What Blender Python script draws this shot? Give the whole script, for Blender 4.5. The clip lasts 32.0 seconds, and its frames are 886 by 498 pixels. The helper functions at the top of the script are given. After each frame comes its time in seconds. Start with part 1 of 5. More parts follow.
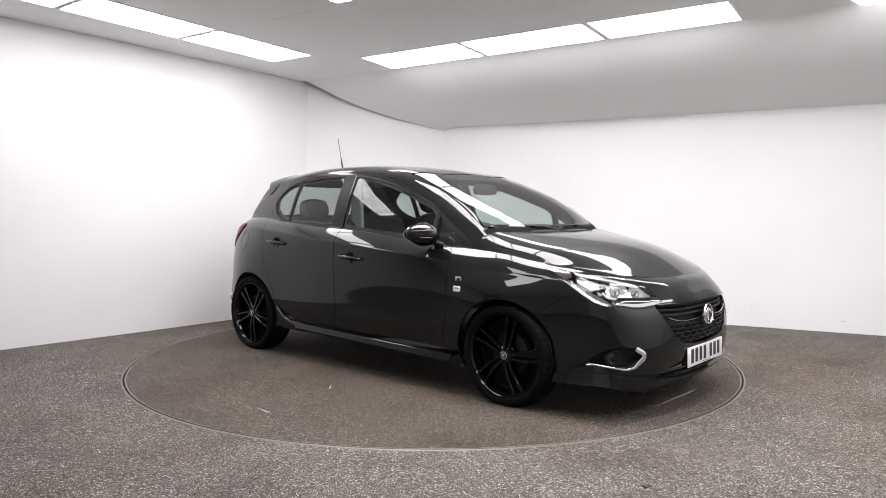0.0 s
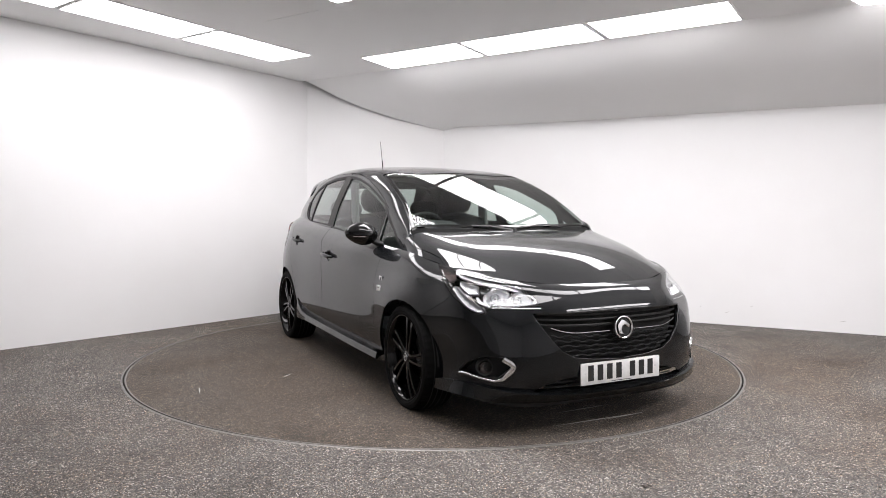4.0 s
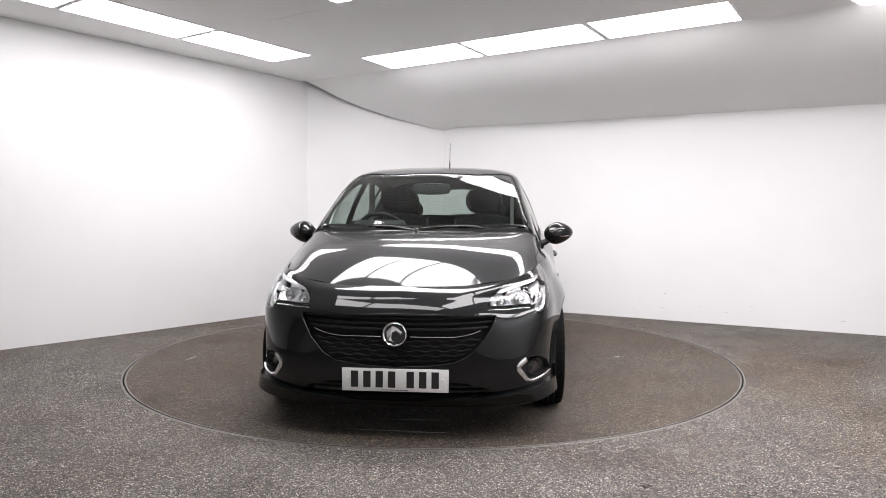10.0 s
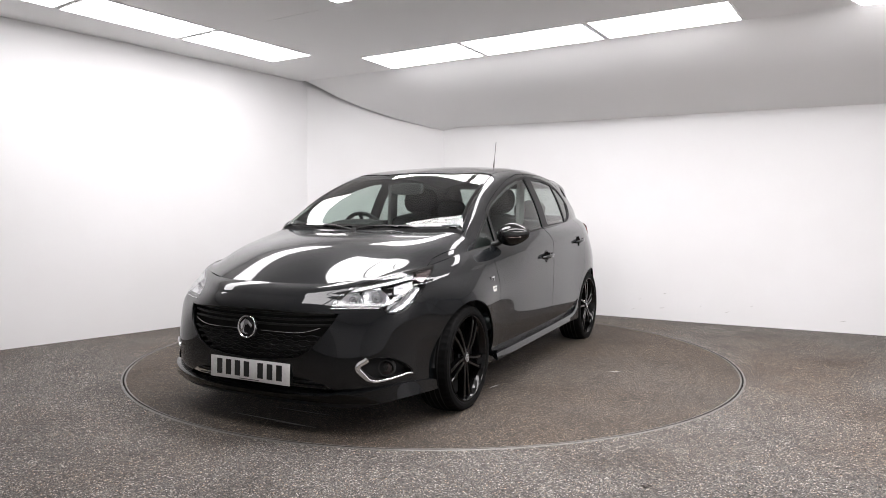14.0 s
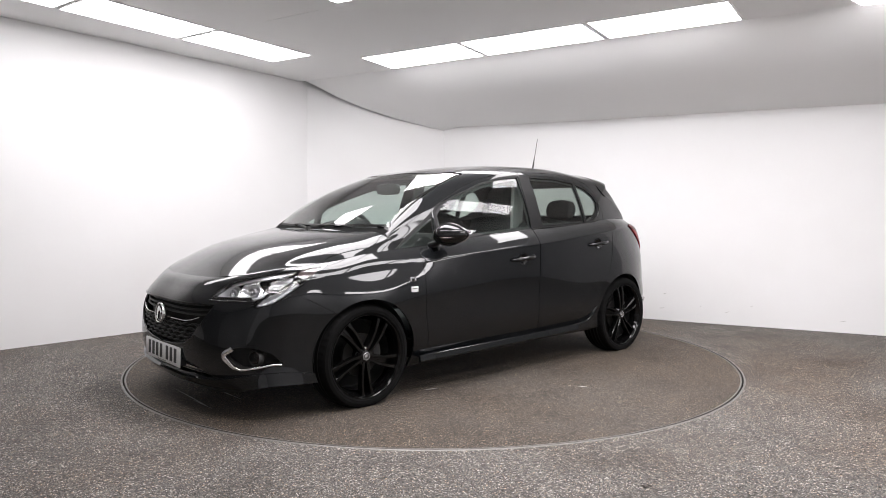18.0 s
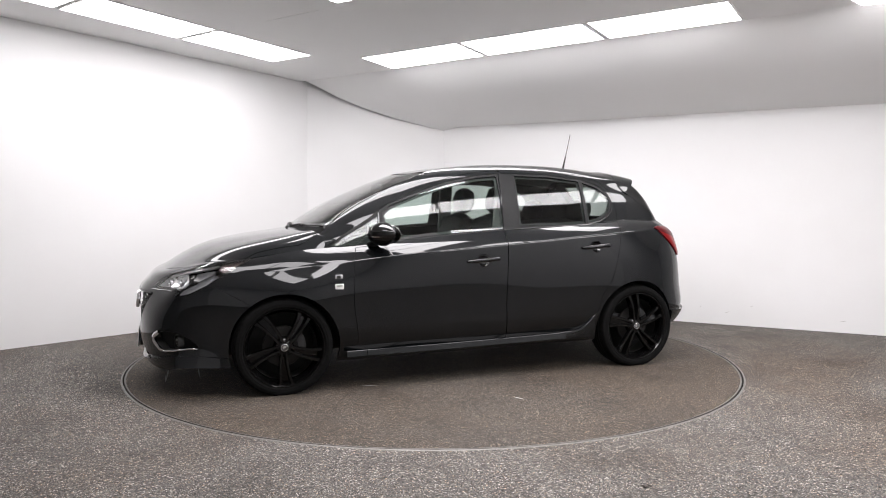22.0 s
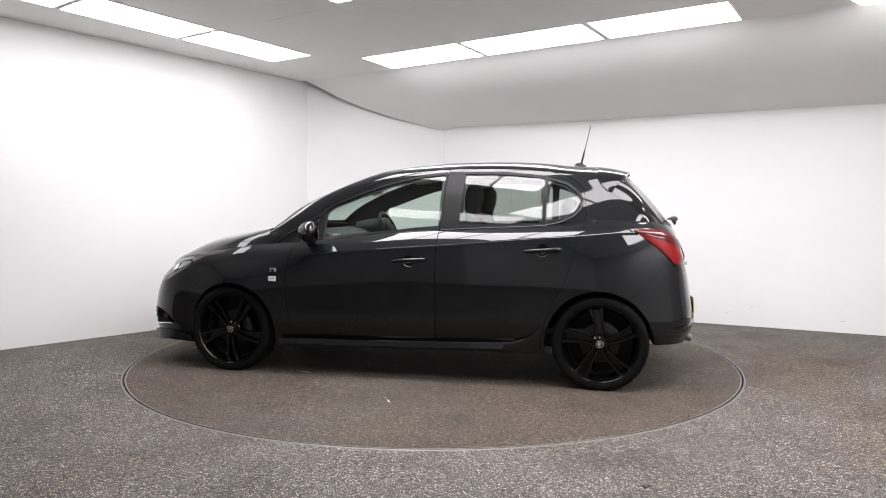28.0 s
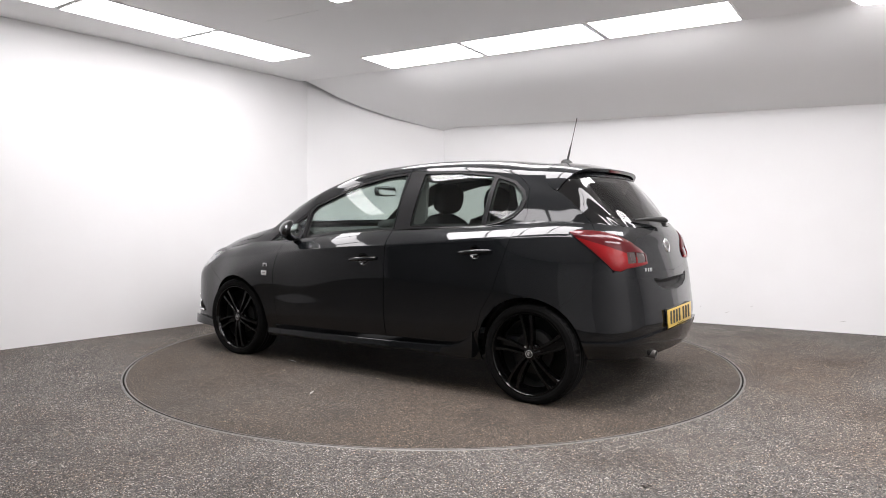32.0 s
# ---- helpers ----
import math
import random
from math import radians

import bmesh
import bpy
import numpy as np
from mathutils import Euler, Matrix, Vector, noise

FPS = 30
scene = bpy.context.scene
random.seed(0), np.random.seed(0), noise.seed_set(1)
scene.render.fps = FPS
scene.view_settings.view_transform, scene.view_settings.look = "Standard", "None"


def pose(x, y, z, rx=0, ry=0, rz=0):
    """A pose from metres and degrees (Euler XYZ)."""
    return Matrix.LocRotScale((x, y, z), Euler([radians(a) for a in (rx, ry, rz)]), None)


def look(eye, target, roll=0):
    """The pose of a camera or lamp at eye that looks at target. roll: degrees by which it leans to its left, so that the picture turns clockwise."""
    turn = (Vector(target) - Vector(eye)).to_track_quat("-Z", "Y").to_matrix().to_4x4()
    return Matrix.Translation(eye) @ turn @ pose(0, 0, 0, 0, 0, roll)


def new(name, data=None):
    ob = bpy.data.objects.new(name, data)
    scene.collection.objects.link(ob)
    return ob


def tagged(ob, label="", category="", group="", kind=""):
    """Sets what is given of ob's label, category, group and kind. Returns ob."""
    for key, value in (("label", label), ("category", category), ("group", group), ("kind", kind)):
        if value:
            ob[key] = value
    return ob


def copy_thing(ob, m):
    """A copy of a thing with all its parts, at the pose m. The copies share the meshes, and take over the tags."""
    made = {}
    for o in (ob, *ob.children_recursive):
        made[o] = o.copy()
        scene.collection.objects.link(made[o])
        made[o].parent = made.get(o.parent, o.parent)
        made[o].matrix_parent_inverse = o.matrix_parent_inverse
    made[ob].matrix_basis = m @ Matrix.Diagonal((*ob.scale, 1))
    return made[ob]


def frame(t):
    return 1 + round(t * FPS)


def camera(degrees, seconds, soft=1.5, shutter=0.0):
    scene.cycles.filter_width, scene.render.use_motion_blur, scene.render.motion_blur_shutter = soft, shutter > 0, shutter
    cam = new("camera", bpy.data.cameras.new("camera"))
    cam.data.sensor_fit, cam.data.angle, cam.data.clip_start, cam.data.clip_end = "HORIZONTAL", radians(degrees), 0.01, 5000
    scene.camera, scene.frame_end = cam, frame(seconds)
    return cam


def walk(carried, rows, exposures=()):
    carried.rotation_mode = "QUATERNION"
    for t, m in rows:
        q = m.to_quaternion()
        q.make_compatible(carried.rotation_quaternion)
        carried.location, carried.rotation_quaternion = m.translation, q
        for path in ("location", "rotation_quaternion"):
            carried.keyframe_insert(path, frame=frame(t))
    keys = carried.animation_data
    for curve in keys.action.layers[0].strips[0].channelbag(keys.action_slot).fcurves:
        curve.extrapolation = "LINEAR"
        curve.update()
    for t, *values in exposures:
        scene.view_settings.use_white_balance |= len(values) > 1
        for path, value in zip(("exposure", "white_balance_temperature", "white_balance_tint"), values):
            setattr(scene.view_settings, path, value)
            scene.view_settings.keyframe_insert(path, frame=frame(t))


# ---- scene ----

# camera: fixed on its stand, in front of the turntable
EYE = Vector((0.0, -5.481, 1.121))
cam = camera(64.1, 32.0, soft=0.9)
STAND = look(EYE, EYE + Vector((math.sin(radians(0.643)), math.cos(radians(0.643)), math.tan(radians(-3.124)))), 0.21)
walk(cam, [(0, STAND), (32, STAND)], exposures=[(0, 0.04), (32, 0.04)])

# the room is lit by ceiling panels alone, some added out of view; the world is only a faint grey beyond the walls
world = bpy.data.worlds.new("world")
scene.world = world
world.use_nodes = True
world.node_tree.nodes["Background"].inputs[0].default_value = (0.8, 0.82, 0.85, 1)
world.node_tree.nodes["Background"].inputs[1].default_value = 0.05
# glow of the panel rows: far right, far left, centre, near right, near left; behind is an added unseen fill row
PANEL_GLOW = dict(far=13.0, left=10.0, centre=19.0, near_right=14.5, near_left=10.0, behind=18.0)


# ---------- materials ----------
def shader(name, color=(0.5, 0.5, 0.5), rough=0.5, metal=0.0, **more):
    m = bpy.data.materials.new(name)
    m.use_nodes = True
    b = m.node_tree.nodes["Principled BSDF"]
    b.inputs["Base Color"].default_value = (*color, 1)
    b.inputs["Roughness"].default_value = rough
    b.inputs["Metallic"].default_value = metal
    for key, value in more.items():
        b.inputs[key.replace("_", " ")].default_value = value
    return m


def nodes_of(m):
    t = m.node_tree
    return t, t.nodes, t.links, t.nodes["Principled BSDF"]


def coords(m, kind="Object"):
    t, n, l, b = nodes_of(m)
    return n.new("ShaderNodeTexCoord").outputs[kind]


def noise_tex(m, scale, detail=4, rough=0.6, vec=None):
    t, n, l, b = nodes_of(m)
    k = n.new("ShaderNodeTexNoise")
    k.inputs["Scale"].default_value, k.inputs["Detail"].default_value, k.inputs["Roughness"].default_value = scale, detail, rough
    l.new(vec or coords(m), k.inputs["Vector"])
    return k.outputs["Fac"]


def ramp(m, fac, stops):
    t, n, l, b = nodes_of(m)
    r = n.new("ShaderNodeValToRGB")
    e = r.color_ramp.elements
    while len(e) < len(stops):
        e.new(0.5)
    for i, (p, c) in enumerate(stops):
        e[i].position, e[i].color = p, (*c, 1)
    l.new(fac, r.inputs[0])
    return r.outputs[0]


def mix(m, fac, a, b_, how="MIX"):
    t, n, l, b = nodes_of(m)
    k = n.new("ShaderNodeMix")
    k.data_type, k.blend_type = "RGBA", how
    for i, v in ((0, fac), (6, a), (7, b_)):
        if isinstance(v, (int, float)):
            k.inputs[i].default_value = v
        elif isinstance(v, tuple):
            k.inputs[i].default_value = (*v, 1)
        else:
            l.new(v, k.inputs[i])
    return k.outputs[2]


def bump(m, height, strength, dist):
    t, n, l, b = nodes_of(m)
    k = n.new("ShaderNodeBump")
    k.inputs["Strength"].default_value, k.inputs["Distance"].default_value = strength, dist
    l.new(height, k.inputs["Height"])
    l.new(k.outputs[0], b.inputs["Normal"])
    return k


def wire(m, out, name):
    t, n, l, b = nodes_of(m)
    l.new(out, b.inputs[name])


def plaster(name, light, dark):
    """Painted plaster: broad uneven tone, fine roller grain, a few dull scuffs."""
    m = shader(name, light, 0.75)
    big = noise_tex(m, 0.7, 3)
    wire(m, mix(m, ramp(m, big, [(0.35, (0, 0, 0)), (0.7, (1, 1, 1))]), light, dark), "Base Color")
    bump(m, noise_tex(m, 160, 3), 0.08, 0.002)
    return m


def gravel(name, tint, brown, share):
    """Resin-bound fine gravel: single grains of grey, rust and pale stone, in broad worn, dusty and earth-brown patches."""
    m = shader(name, tint, 0.8)
    t, n, l, b = nodes_of(m)
    v = n.new("ShaderNodeTexVoronoi")
    v.inputs["Scale"].default_value = 215
    l.new(coords(m), v.inputs["Vector"])
    sep = n.new("ShaderNodeSeparateColor")
    l.new(v.outputs["Color"], sep.inputs[0])
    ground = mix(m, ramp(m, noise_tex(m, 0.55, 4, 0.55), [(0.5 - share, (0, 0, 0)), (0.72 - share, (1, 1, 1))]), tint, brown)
    grains = ramp(m, sep.outputs[0], [(0.0, (0.10, 0.10, 0.10)), (0.3, (0.50, 0.49, 0.48)), (0.62, (0.94, 0.94, 0.94)), (0.9, (1.95, 1.93, 1.9)), (0.985, (5.2, 5.2, 5.2))])
    rust = ramp(m, sep.outputs[1], [(0.80, (1, 1, 1)), (0.95, (1.22, 0.97, 0.74))])
    worn = ramp(m, noise_tex(m, 1.6, 6, 0.65), [(0.32, (0.66, 0.64, 0.62)), (0.5, (1.0, 1.0, 1.0)), (0.72, (1.16, 1.16, 1.16))])
    fine = ramp(m, noise_tex(m, 26, 4), [(0.3, (0.76, 0.76, 0.76)), (0.7, (1.2, 1.2, 1.2))])
    stones = mix(m, 1.0, mix(m, 1.0, ground, grains, "MULTIPLY"), rust, "MULTIPLY")
    wire(m, mix(m, 1.0, mix(m, 1.0, stones, worn, "MULTIPLY"), fine, "MULTIPLY"), "Base Color")
    inv = n.new("ShaderNodeMath")
    inv.operation = "SUBTRACT"
    inv.inputs[0].default_value = 1.0
    l.new(v.outputs["Distance"], inv.inputs[1])
    bump(m, inv.outputs[0], 0.7, 0.005)
    return m


def car_paint(name, color):
    """Dark grey metallic lacquer: fine flakes under a clear coat, a trace of dust."""
    m = shader(name, color, 0.42, 0.1, Coat_Weight=1.0, Coat_Roughness=0.045, Coat_IOR=1.46, Specular_IOR_Level=0.06)
    flake = noise_tex(m, 900, 1)
    wire(m, ramp(m, flake, [(0.3, tuple(c * 0.75 for c in color)), (0.75, tuple(c * 1.35 for c in color))]), "Base Color")
    dust = noise_tex(m, 3.0, 4)
    wire(m, ramp(m, dust, [(0.3, (0.38,) * 3), (0.75, (0.48,) * 3)]), "Roughness")
    return m


def speckled(name, color, rough, scale, strength=0.3, metal=0.0, spread=0.25, gleam=0.5):
    m = shader(name, color, rough, metal, Specular_IOR_Level=gleam)
    wire(m, ramp(m, noise_tex(m, scale, 4), [(0.3, tuple(c * (1 - spread) for c in color)), (0.7, tuple(c * (1 + spread) for c in color))]), "Base Color")
    bump(m, noise_tex(m, scale * 2.5, 3), strength, 0.002)
    return m


def glass(name, color, ior=1.5):
    """A thin tinted pane: it lets the view through with its tint and mirrors like glass."""
    m = bpy.data.materials.new(name)
    m.use_nodes = True
    n, l = m.node_tree.nodes, m.node_tree.links
    n.remove(n["Principled BSDF"])
    clear, gloss, both, f = (n.new("ShaderNodeBsdfTransparent"), n.new("ShaderNodeBsdfGlossy"), n.new("ShaderNodeMixShader"), n.new("ShaderNodeLayerWeight"))
    clear.inputs[0].default_value = (*color, 1)
    gloss.inputs["Color"].default_value = (1, 1, 1, 1)
    gloss.inputs["Roughness"].default_value = 0.0
    f.inputs["Blend"].default_value = 0.5
    steep, share = n.new("ShaderNodeMath"), n.new("ShaderNodeMath")
    steep.operation, share.operation = "POWER", "MULTIPLY_ADD"
    steep.inputs[1].default_value = 5.0
    low = ((ior - 1) / (ior + 1)) ** 2 * 1.1
    share.inputs[1].default_value, share.inputs[2].default_value = 1 - low, low
    l.new(f.outputs["Facing"], steep.inputs[0])
    l.new(steep.outputs[0], share.inputs[0])
    l.new(share.outputs[0], both.inputs[0])
    l.new(clear.outputs[0], both.inputs[1])
    l.new(gloss.outputs[0], both.inputs[2])
    l.new(both.outputs[0], n["Material Output"].inputs[0])
    return m


M = dict(
    wall=plaster("white_plaster", (0.80, 0.80, 0.80), (0.76, 0.755, 0.75)),
    # greys of the unseen walls, set by how dark the car should mirror them
    dark_wall=plaster("reflection_grey_dark", (0.17, 0.17, 0.173), (0.15, 0.15, 0.152)),
    grey_wall=plaster("reflection_grey", (0.43, 0.43, 0.435), (0.40, 0.40, 0.405)),
    mid_wall=plaster("reflection_grey_mid", (0.32, 0.32, 0.324), (0.29, 0.29, 0.293)),
    pale_wall=plaster("reflection_grey_pale", (0.60, 0.60, 0.605), (0.56, 0.56, 0.565)),
    ceiling=plaster("ceiling_plaster", (0.91, 0.91, 0.91), (0.89, 0.89, 0.89)),
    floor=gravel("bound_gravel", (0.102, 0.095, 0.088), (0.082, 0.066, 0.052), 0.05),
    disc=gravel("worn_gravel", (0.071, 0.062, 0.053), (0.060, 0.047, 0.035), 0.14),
    brake=speckled("worn_brake_iron", (0.012, 0.011, 0.010), 0.55, 60, 0.1, 0.3),
    lamp_grey=speckled("lamp_housing_grey", (0.36, 0.36, 0.365), 0.32, 60, 0.02, 0.9, 0.2),
    steel=speckled("brushed_steel", (0.20, 0.19, 0.18), 0.55, 60, 0.1, 0.9),
    dark=shader("dark_void", (0.012, 0.012, 0.012), 0.9),
    frame_white=speckled("white_frame", (0.75, 0.75, 0.75), 0.5, 40, 0.05, 0, 0.05),
    paint=car_paint("dark_grey_lacquer", (0.0041, 0.0049, 0.0058)),
    black_gloss=speckled("gloss_black_lacquer", (0.006, 0.006, 0.006), 0.06, 30, 0.0, 0, 0.2),
    rim=speckled("gloss_black_alloy", (0.003, 0.003, 0.003), 0.12, 30, 0.0, 0.0, 0.2, 0.3),
    plastic=speckled("black_plastic", (0.014, 0.014, 0.014), 0.55, 250, 0.25),
    satin=speckled("satin_black_film", (0.008, 0.008, 0.0084), 0.42, 200, 0.05, gleam=0.2),
    rubber=speckled("tyre_rubber", (0.0045, 0.0045, 0.0045), 0.85, 120, 0.25, gleam=0.12),
    seal=shader("rubber_seal", (0.010, 0.010, 0.010), 0.5),
    chrome=shader("chrome", (0.85, 0.85, 0.86), 0.08, 1.0),
    silver=speckled("silver_plastic", (0.62, 0.62, 0.63), 0.25, 60, 0.02, 0.8, 0.1),
    glass=glass("green_tinted_glass", (0.72, 0.80, 0.765)),
    privacy=glass("dark_tinted_glass", (0.56, 0.61, 0.585)),
    lens=glass("clear_lens", (0.93, 0.94, 0.95)),
    red_lens=shader("red_lens", (0.22, 0.003, 0.005), 0.35, 0.0, Coat_Weight=0.7, Coat_Roughness=0.01, Specular_IOR_Level=0.1),
    red_dark=shader("deep_red_lens", (0.07, 0.002, 0.004), 0.35, 0.0, Coat_Weight=0.7, Coat_Roughness=0.01, Specular_IOR_Level=0.1),
    reflector=shader("vapour_chrome", (0.74, 0.74, 0.75), 0.30, 1.0),
    light_guide=shader("white_light_guide", (0.52, 0.52, 0.53), 0.2, 0.0, Coat_Weight=1.0),
    smoke_lens=shader("smoked_lens", (0.10, 0.075, 0.072), 0.1, 0.3, Coat_Weight=1.0, Coat_Roughness=0.03),
    cloth=speckled("dark_seat_cloth", (0.022, 0.022, 0.024), 0.9, 60, 0.12),
    trim=speckled("grey_trim", (0.05, 0.05, 0.052), 0.8, 120, 0.3),
    headlining=speckled("pale_headlining", (0.30, 0.30, 0.295), 0.9, 120, 0.3),
    plate_white=speckled("white_plate", (0.78, 0.78, 0.77), 0.35, 40, 0.02, 0, 0.05),
    plate_yellow=speckled("yellow_plate", (0.66, 0.46, 0.11), 0.35, 40, 0.02, 0, 0.05),
    ink=shader("black_ink", (0.012, 0.012, 0.012), 0.5),
    leaf=speckled("dry_leaf", (0.035, 0.025, 0.018), 0.9, 60),
    scuff=speckled("grey_scuff", (0.60, 0.59, 0.58), 0.8, 60),
    scratch=speckled("pale_scrape", (0.36, 0.35, 0.34), 0.8, 60),
)


def lit(name, strength):
    m = bpy.data.materials.new(name)
    m.use_nodes = True
    n, l = m.node_tree.nodes, m.node_tree.links
    n.remove(n["Principled BSDF"])
    e = n.new("ShaderNodeEmission")
    e.inputs[0].default_value = (1.0, 0.965, 0.985, 1)
    e.inputs[1].default_value = strength
    l.new(e.outputs[0], n["Material Output"].inputs[0])
    return m


for row, glow in PANEL_GLOW.items():
    M["panel_" + row] = lit("glowing_diffuser", glow)


# ---------- mesh helpers ----------
def mesh_from(name, verts, faces, smooth=True):
    me = bpy.data.meshes.new(name)
    me.from_pydata([tuple(v) for v in verts], [], [tuple(f) for f in faces])
    if smooth:
        me.polygons.foreach_set("use_smooth", [True] * len(me.polygons))
    me.update()
    return me


def part(name, data, material, parent=None, label="", at=None):
    """Links a bmesh or mesh as one object under its thing."""
    if isinstance(data, bmesh.types.BMesh):
        me = bpy.data.meshes.new(name)
        data.to_mesh(me)
        data.free()
        data = me
    if not data.materials:
        data.materials.append(material)
    ob = new(name, data)
    if parent is not None:
        ob.parent = parent
    if at is not None:
        ob.matrix_basis = at
    return tagged(ob, label)


def empty(name, parent=None, at=None):
    ob = new(name)
    ob.empty_display_size = 0.1
    if parent is not None:
        ob.parent = parent
    if at is not None:
        ob.matrix_basis = at
    return ob


def smooth_all(bm, limit=40):
    for f in bm.faces:
        f.smooth = True
    for e in bm.edges:
        if len(e.link_faces) == 2 and e.calc_face_angle(0) > radians(limit):
            e.smooth = False
    return bm


def box(size, at=(0, 0, 0), bevel=0.0, seg=2):
    bm = bmesh.new()
    bmesh.ops.create_cube(bm, size=1, matrix=Matrix.Translation(at) @ Matrix.Diagonal((*size, 1)))
    if bevel:
        bmesh.ops.bevel(bm, geom=bm.edges[:], offset=bevel, segments=seg, affect="EDGES", profile=0.5)
        smooth_all(bm, 35)
    return bm


def add(bm, other, m=None):
    """Joins another bmesh into bm."""
    if m is not None:
        bmesh.ops.transform(other, matrix=m, verts=other.verts[:])
    me = bpy.data.meshes.new("tmp")
    other.to_mesh(me)
    other.free()
    bm.from_mesh(me)
    bpy.data.meshes.remove(me)
    return bm


def prism(outline, lo, hi, axis="z", bevel=0.0):
    """An outline in the plane across the axis, pulled from lo to hi."""
    def put(a, b, c):
        return {"z": (a, b, c), "y": (a, c, b), "x": (c, a, b)}[axis]
    bm = bmesh.new()
    low = [bm.verts.new(put(a, b, lo)) for a, b in outline]
    top = [bm.verts.new(put(a, b, hi)) for a, b in outline]
    n = len(outline)
    bm.faces.new(low[::-1]), bm.faces.new(top)
    for i in range(n):
        bm.faces.new((low[i], low[(i + 1) % n], top[(i + 1) % n], top[i]))
    bmesh.ops.recalc_face_normals(bm, faces=bm.faces[:])
    if bevel:
        bmesh.ops.bevel(bm, geom=bm.edges[:], offset=bevel, segments=2, affect="EDGES", profile=0.5)
    return smooth_all(bm, 35)


def lathe(profile, n=48, axis="z"):
    """A profile of (radius, height) turned about the axis."""
    bm = bmesh.new()
    rings = []
    for r, h in profile:
        ring = []
        for i in range(n):
            a = 2 * math.pi * i / n
            p = (r * math.cos(a), r * math.sin(a), h)
            ring.append(bm.verts.new(p if axis == "z" else (p[0], p[2], p[1])))
        rings.append(ring)
    for a, b in zip(rings, rings[1:]):
        for i in range(n):
            bm.faces.new((a[i], a[(i + 1) % n], b[(i + 1) % n], b[i]))
    bmesh.ops.recalc_face_normals(bm, faces=bm.faces[:])
    return smooth_all(bm, 30)


def tube(points, radius, n=10, closed=False, flat=1.0):
    """A round bar along points; flat squeezes it along its local binormal."""
    bm = bmesh.new()
    pts = [Vector(p) for p in points]
    rings = []
    k = len(pts)
    up0 = Vector((0, 0, 1))
    for i, p in enumerate(pts):
        a = pts[(i - 1) % k] if (closed or i) else p
        b = pts[(i + 1) % k] if (closed or i < k - 1) else p
        d = (b - a).normalized()
        side = d.cross(up0 if abs(d.z) < 0.95 else Vector((1, 0, 0))).normalized()
        top = side.cross(d)
        r = radius(i / max(1, k - 1)) if callable(radius) else radius
        rings.append([bm.verts.new(p + r * (math.cos(t) * side + flat * math.sin(t) * top)) for t in (2 * math.pi * j / n for j in range(n))])
    pairs = list(zip(rings, rings[1:])) + ([(rings[-1], rings[0])] if closed else [])
    for a, b in pairs:
        for j in range(n):
            bm.faces.new((a[j], a[(j + 1) % n], b[(j + 1) % n], b[j]))
    if not closed:
        bm.faces.new(rings[0][::-1]), bm.faces.new(rings[-1])
    bmesh.ops.recalc_face_normals(bm, faces=bm.faces[:])
    return smooth_all(bm, 50)


# ---------- the studio room ----------
R_DISC = 2.219


def ceil_z(y):
    return 2.632 - 0.041 * y


LEFT = [(-6.30, -2.79), (-3.452, 0.124), (-2.694, 0.968), (-1.430, 2.480)]
BACK = [(-1.430, 2.480), (0.10, 2.92)]
RIGHT = [(0.10, 2.92), (1.645, 2.158), (2.628, 1.587), (4.30, 0.7166)]
FOLD = [(-1.43, 2.386), (-0.45, 1.84), (2.42, 0.16), (9.6, -4.04)]
EAVE = 2.09


def wall(name, line, tops, label, thick=0.15, material="wall"):
    """A wall that follows a line on plan, with a top height for each of its corners, and real thickness behind."""
    bm = bmesh.new()
    n = len(line)
    offs = []
    for i in range(n):
        a, b = Vector(line[max(0, i - 1)]), Vector(line[min(n - 1, i + 1)])
        d = (b - a).normalized()
        offs.append(Vector(line[i]) + thick * Vector((-d.y, d.x)))
    front = [(bm.verts.new((*line[i], -0.02)), bm.verts.new((*line[i], tops[i]))) for i in range(n)]
    rear = [(bm.verts.new((*offs[i], -0.02)), bm.verts.new((*offs[i], tops[i]))) for i in range(n)]
    for i in range(n - 1):
        bm.faces.new((front[i][0], front[i + 1][0], front[i + 1][1], front[i][1]))
        bm.faces.new((rear[i + 1][0], rear[i][0], rear[i][1], rear[i + 1][1]))
        bm.faces.new((front[i][1], front[i + 1][1], rear[i + 1][1], rear[i][1]))
    for i in (0, n - 1):
        bm.faces.new((front[i][0], front[i][1], rear[i][1], rear[i][0]))
    bmesh.ops.recalc_face_normals(bm, faces=bm.faces[:])
    return tagged(part(name, smooth_all(bm, 40), M[material]), label, "wall", kind="structure")


def along(line, s):
    """The point at share s of the length of a line on plan."""
    seg = [(Vector(b) - Vector(a)).length for a, b in zip(line, line[1:])]
    d = s * sum(seg)
    for (a, b), k in zip(zip(line, line[1:]), seg):
        if d <= k:
            break
        d -= k
    return Vector(a).lerp(Vector(b), min(1.0, d / k))


wall("wall_left", LEFT, [3.1, 2.9, 2.9, 2.9], "plain white painted plaster wall with a soft sheen")
# the end wall's top follows the falling ceiling
END_PROFILE = [(0.0, 0.0), (0.10, 0.145), (0.23, 0.345), (0.43, 0.575), (0.63, 0.757), (0.8, 0.877), (1.0, 1.0)]
wall("wall_end", BACK, [2.9, 2.9], "plain white painted end wall under the sloping ceiling")
# out of view; its grey is there to darken the car's door reflections
wall("wall_beyond", [(4.305, 0.714), (6.60, -0.47)], [2.5, 2.5], "unseen low wall beyond the white one, greyed to darken its reflection in the car", material="grey_wall")
wall("wall_right", RIGHT, [2.5, 2.5, 2.5, 2.5], "plain white painted low wall with faint scuffs near the floor")
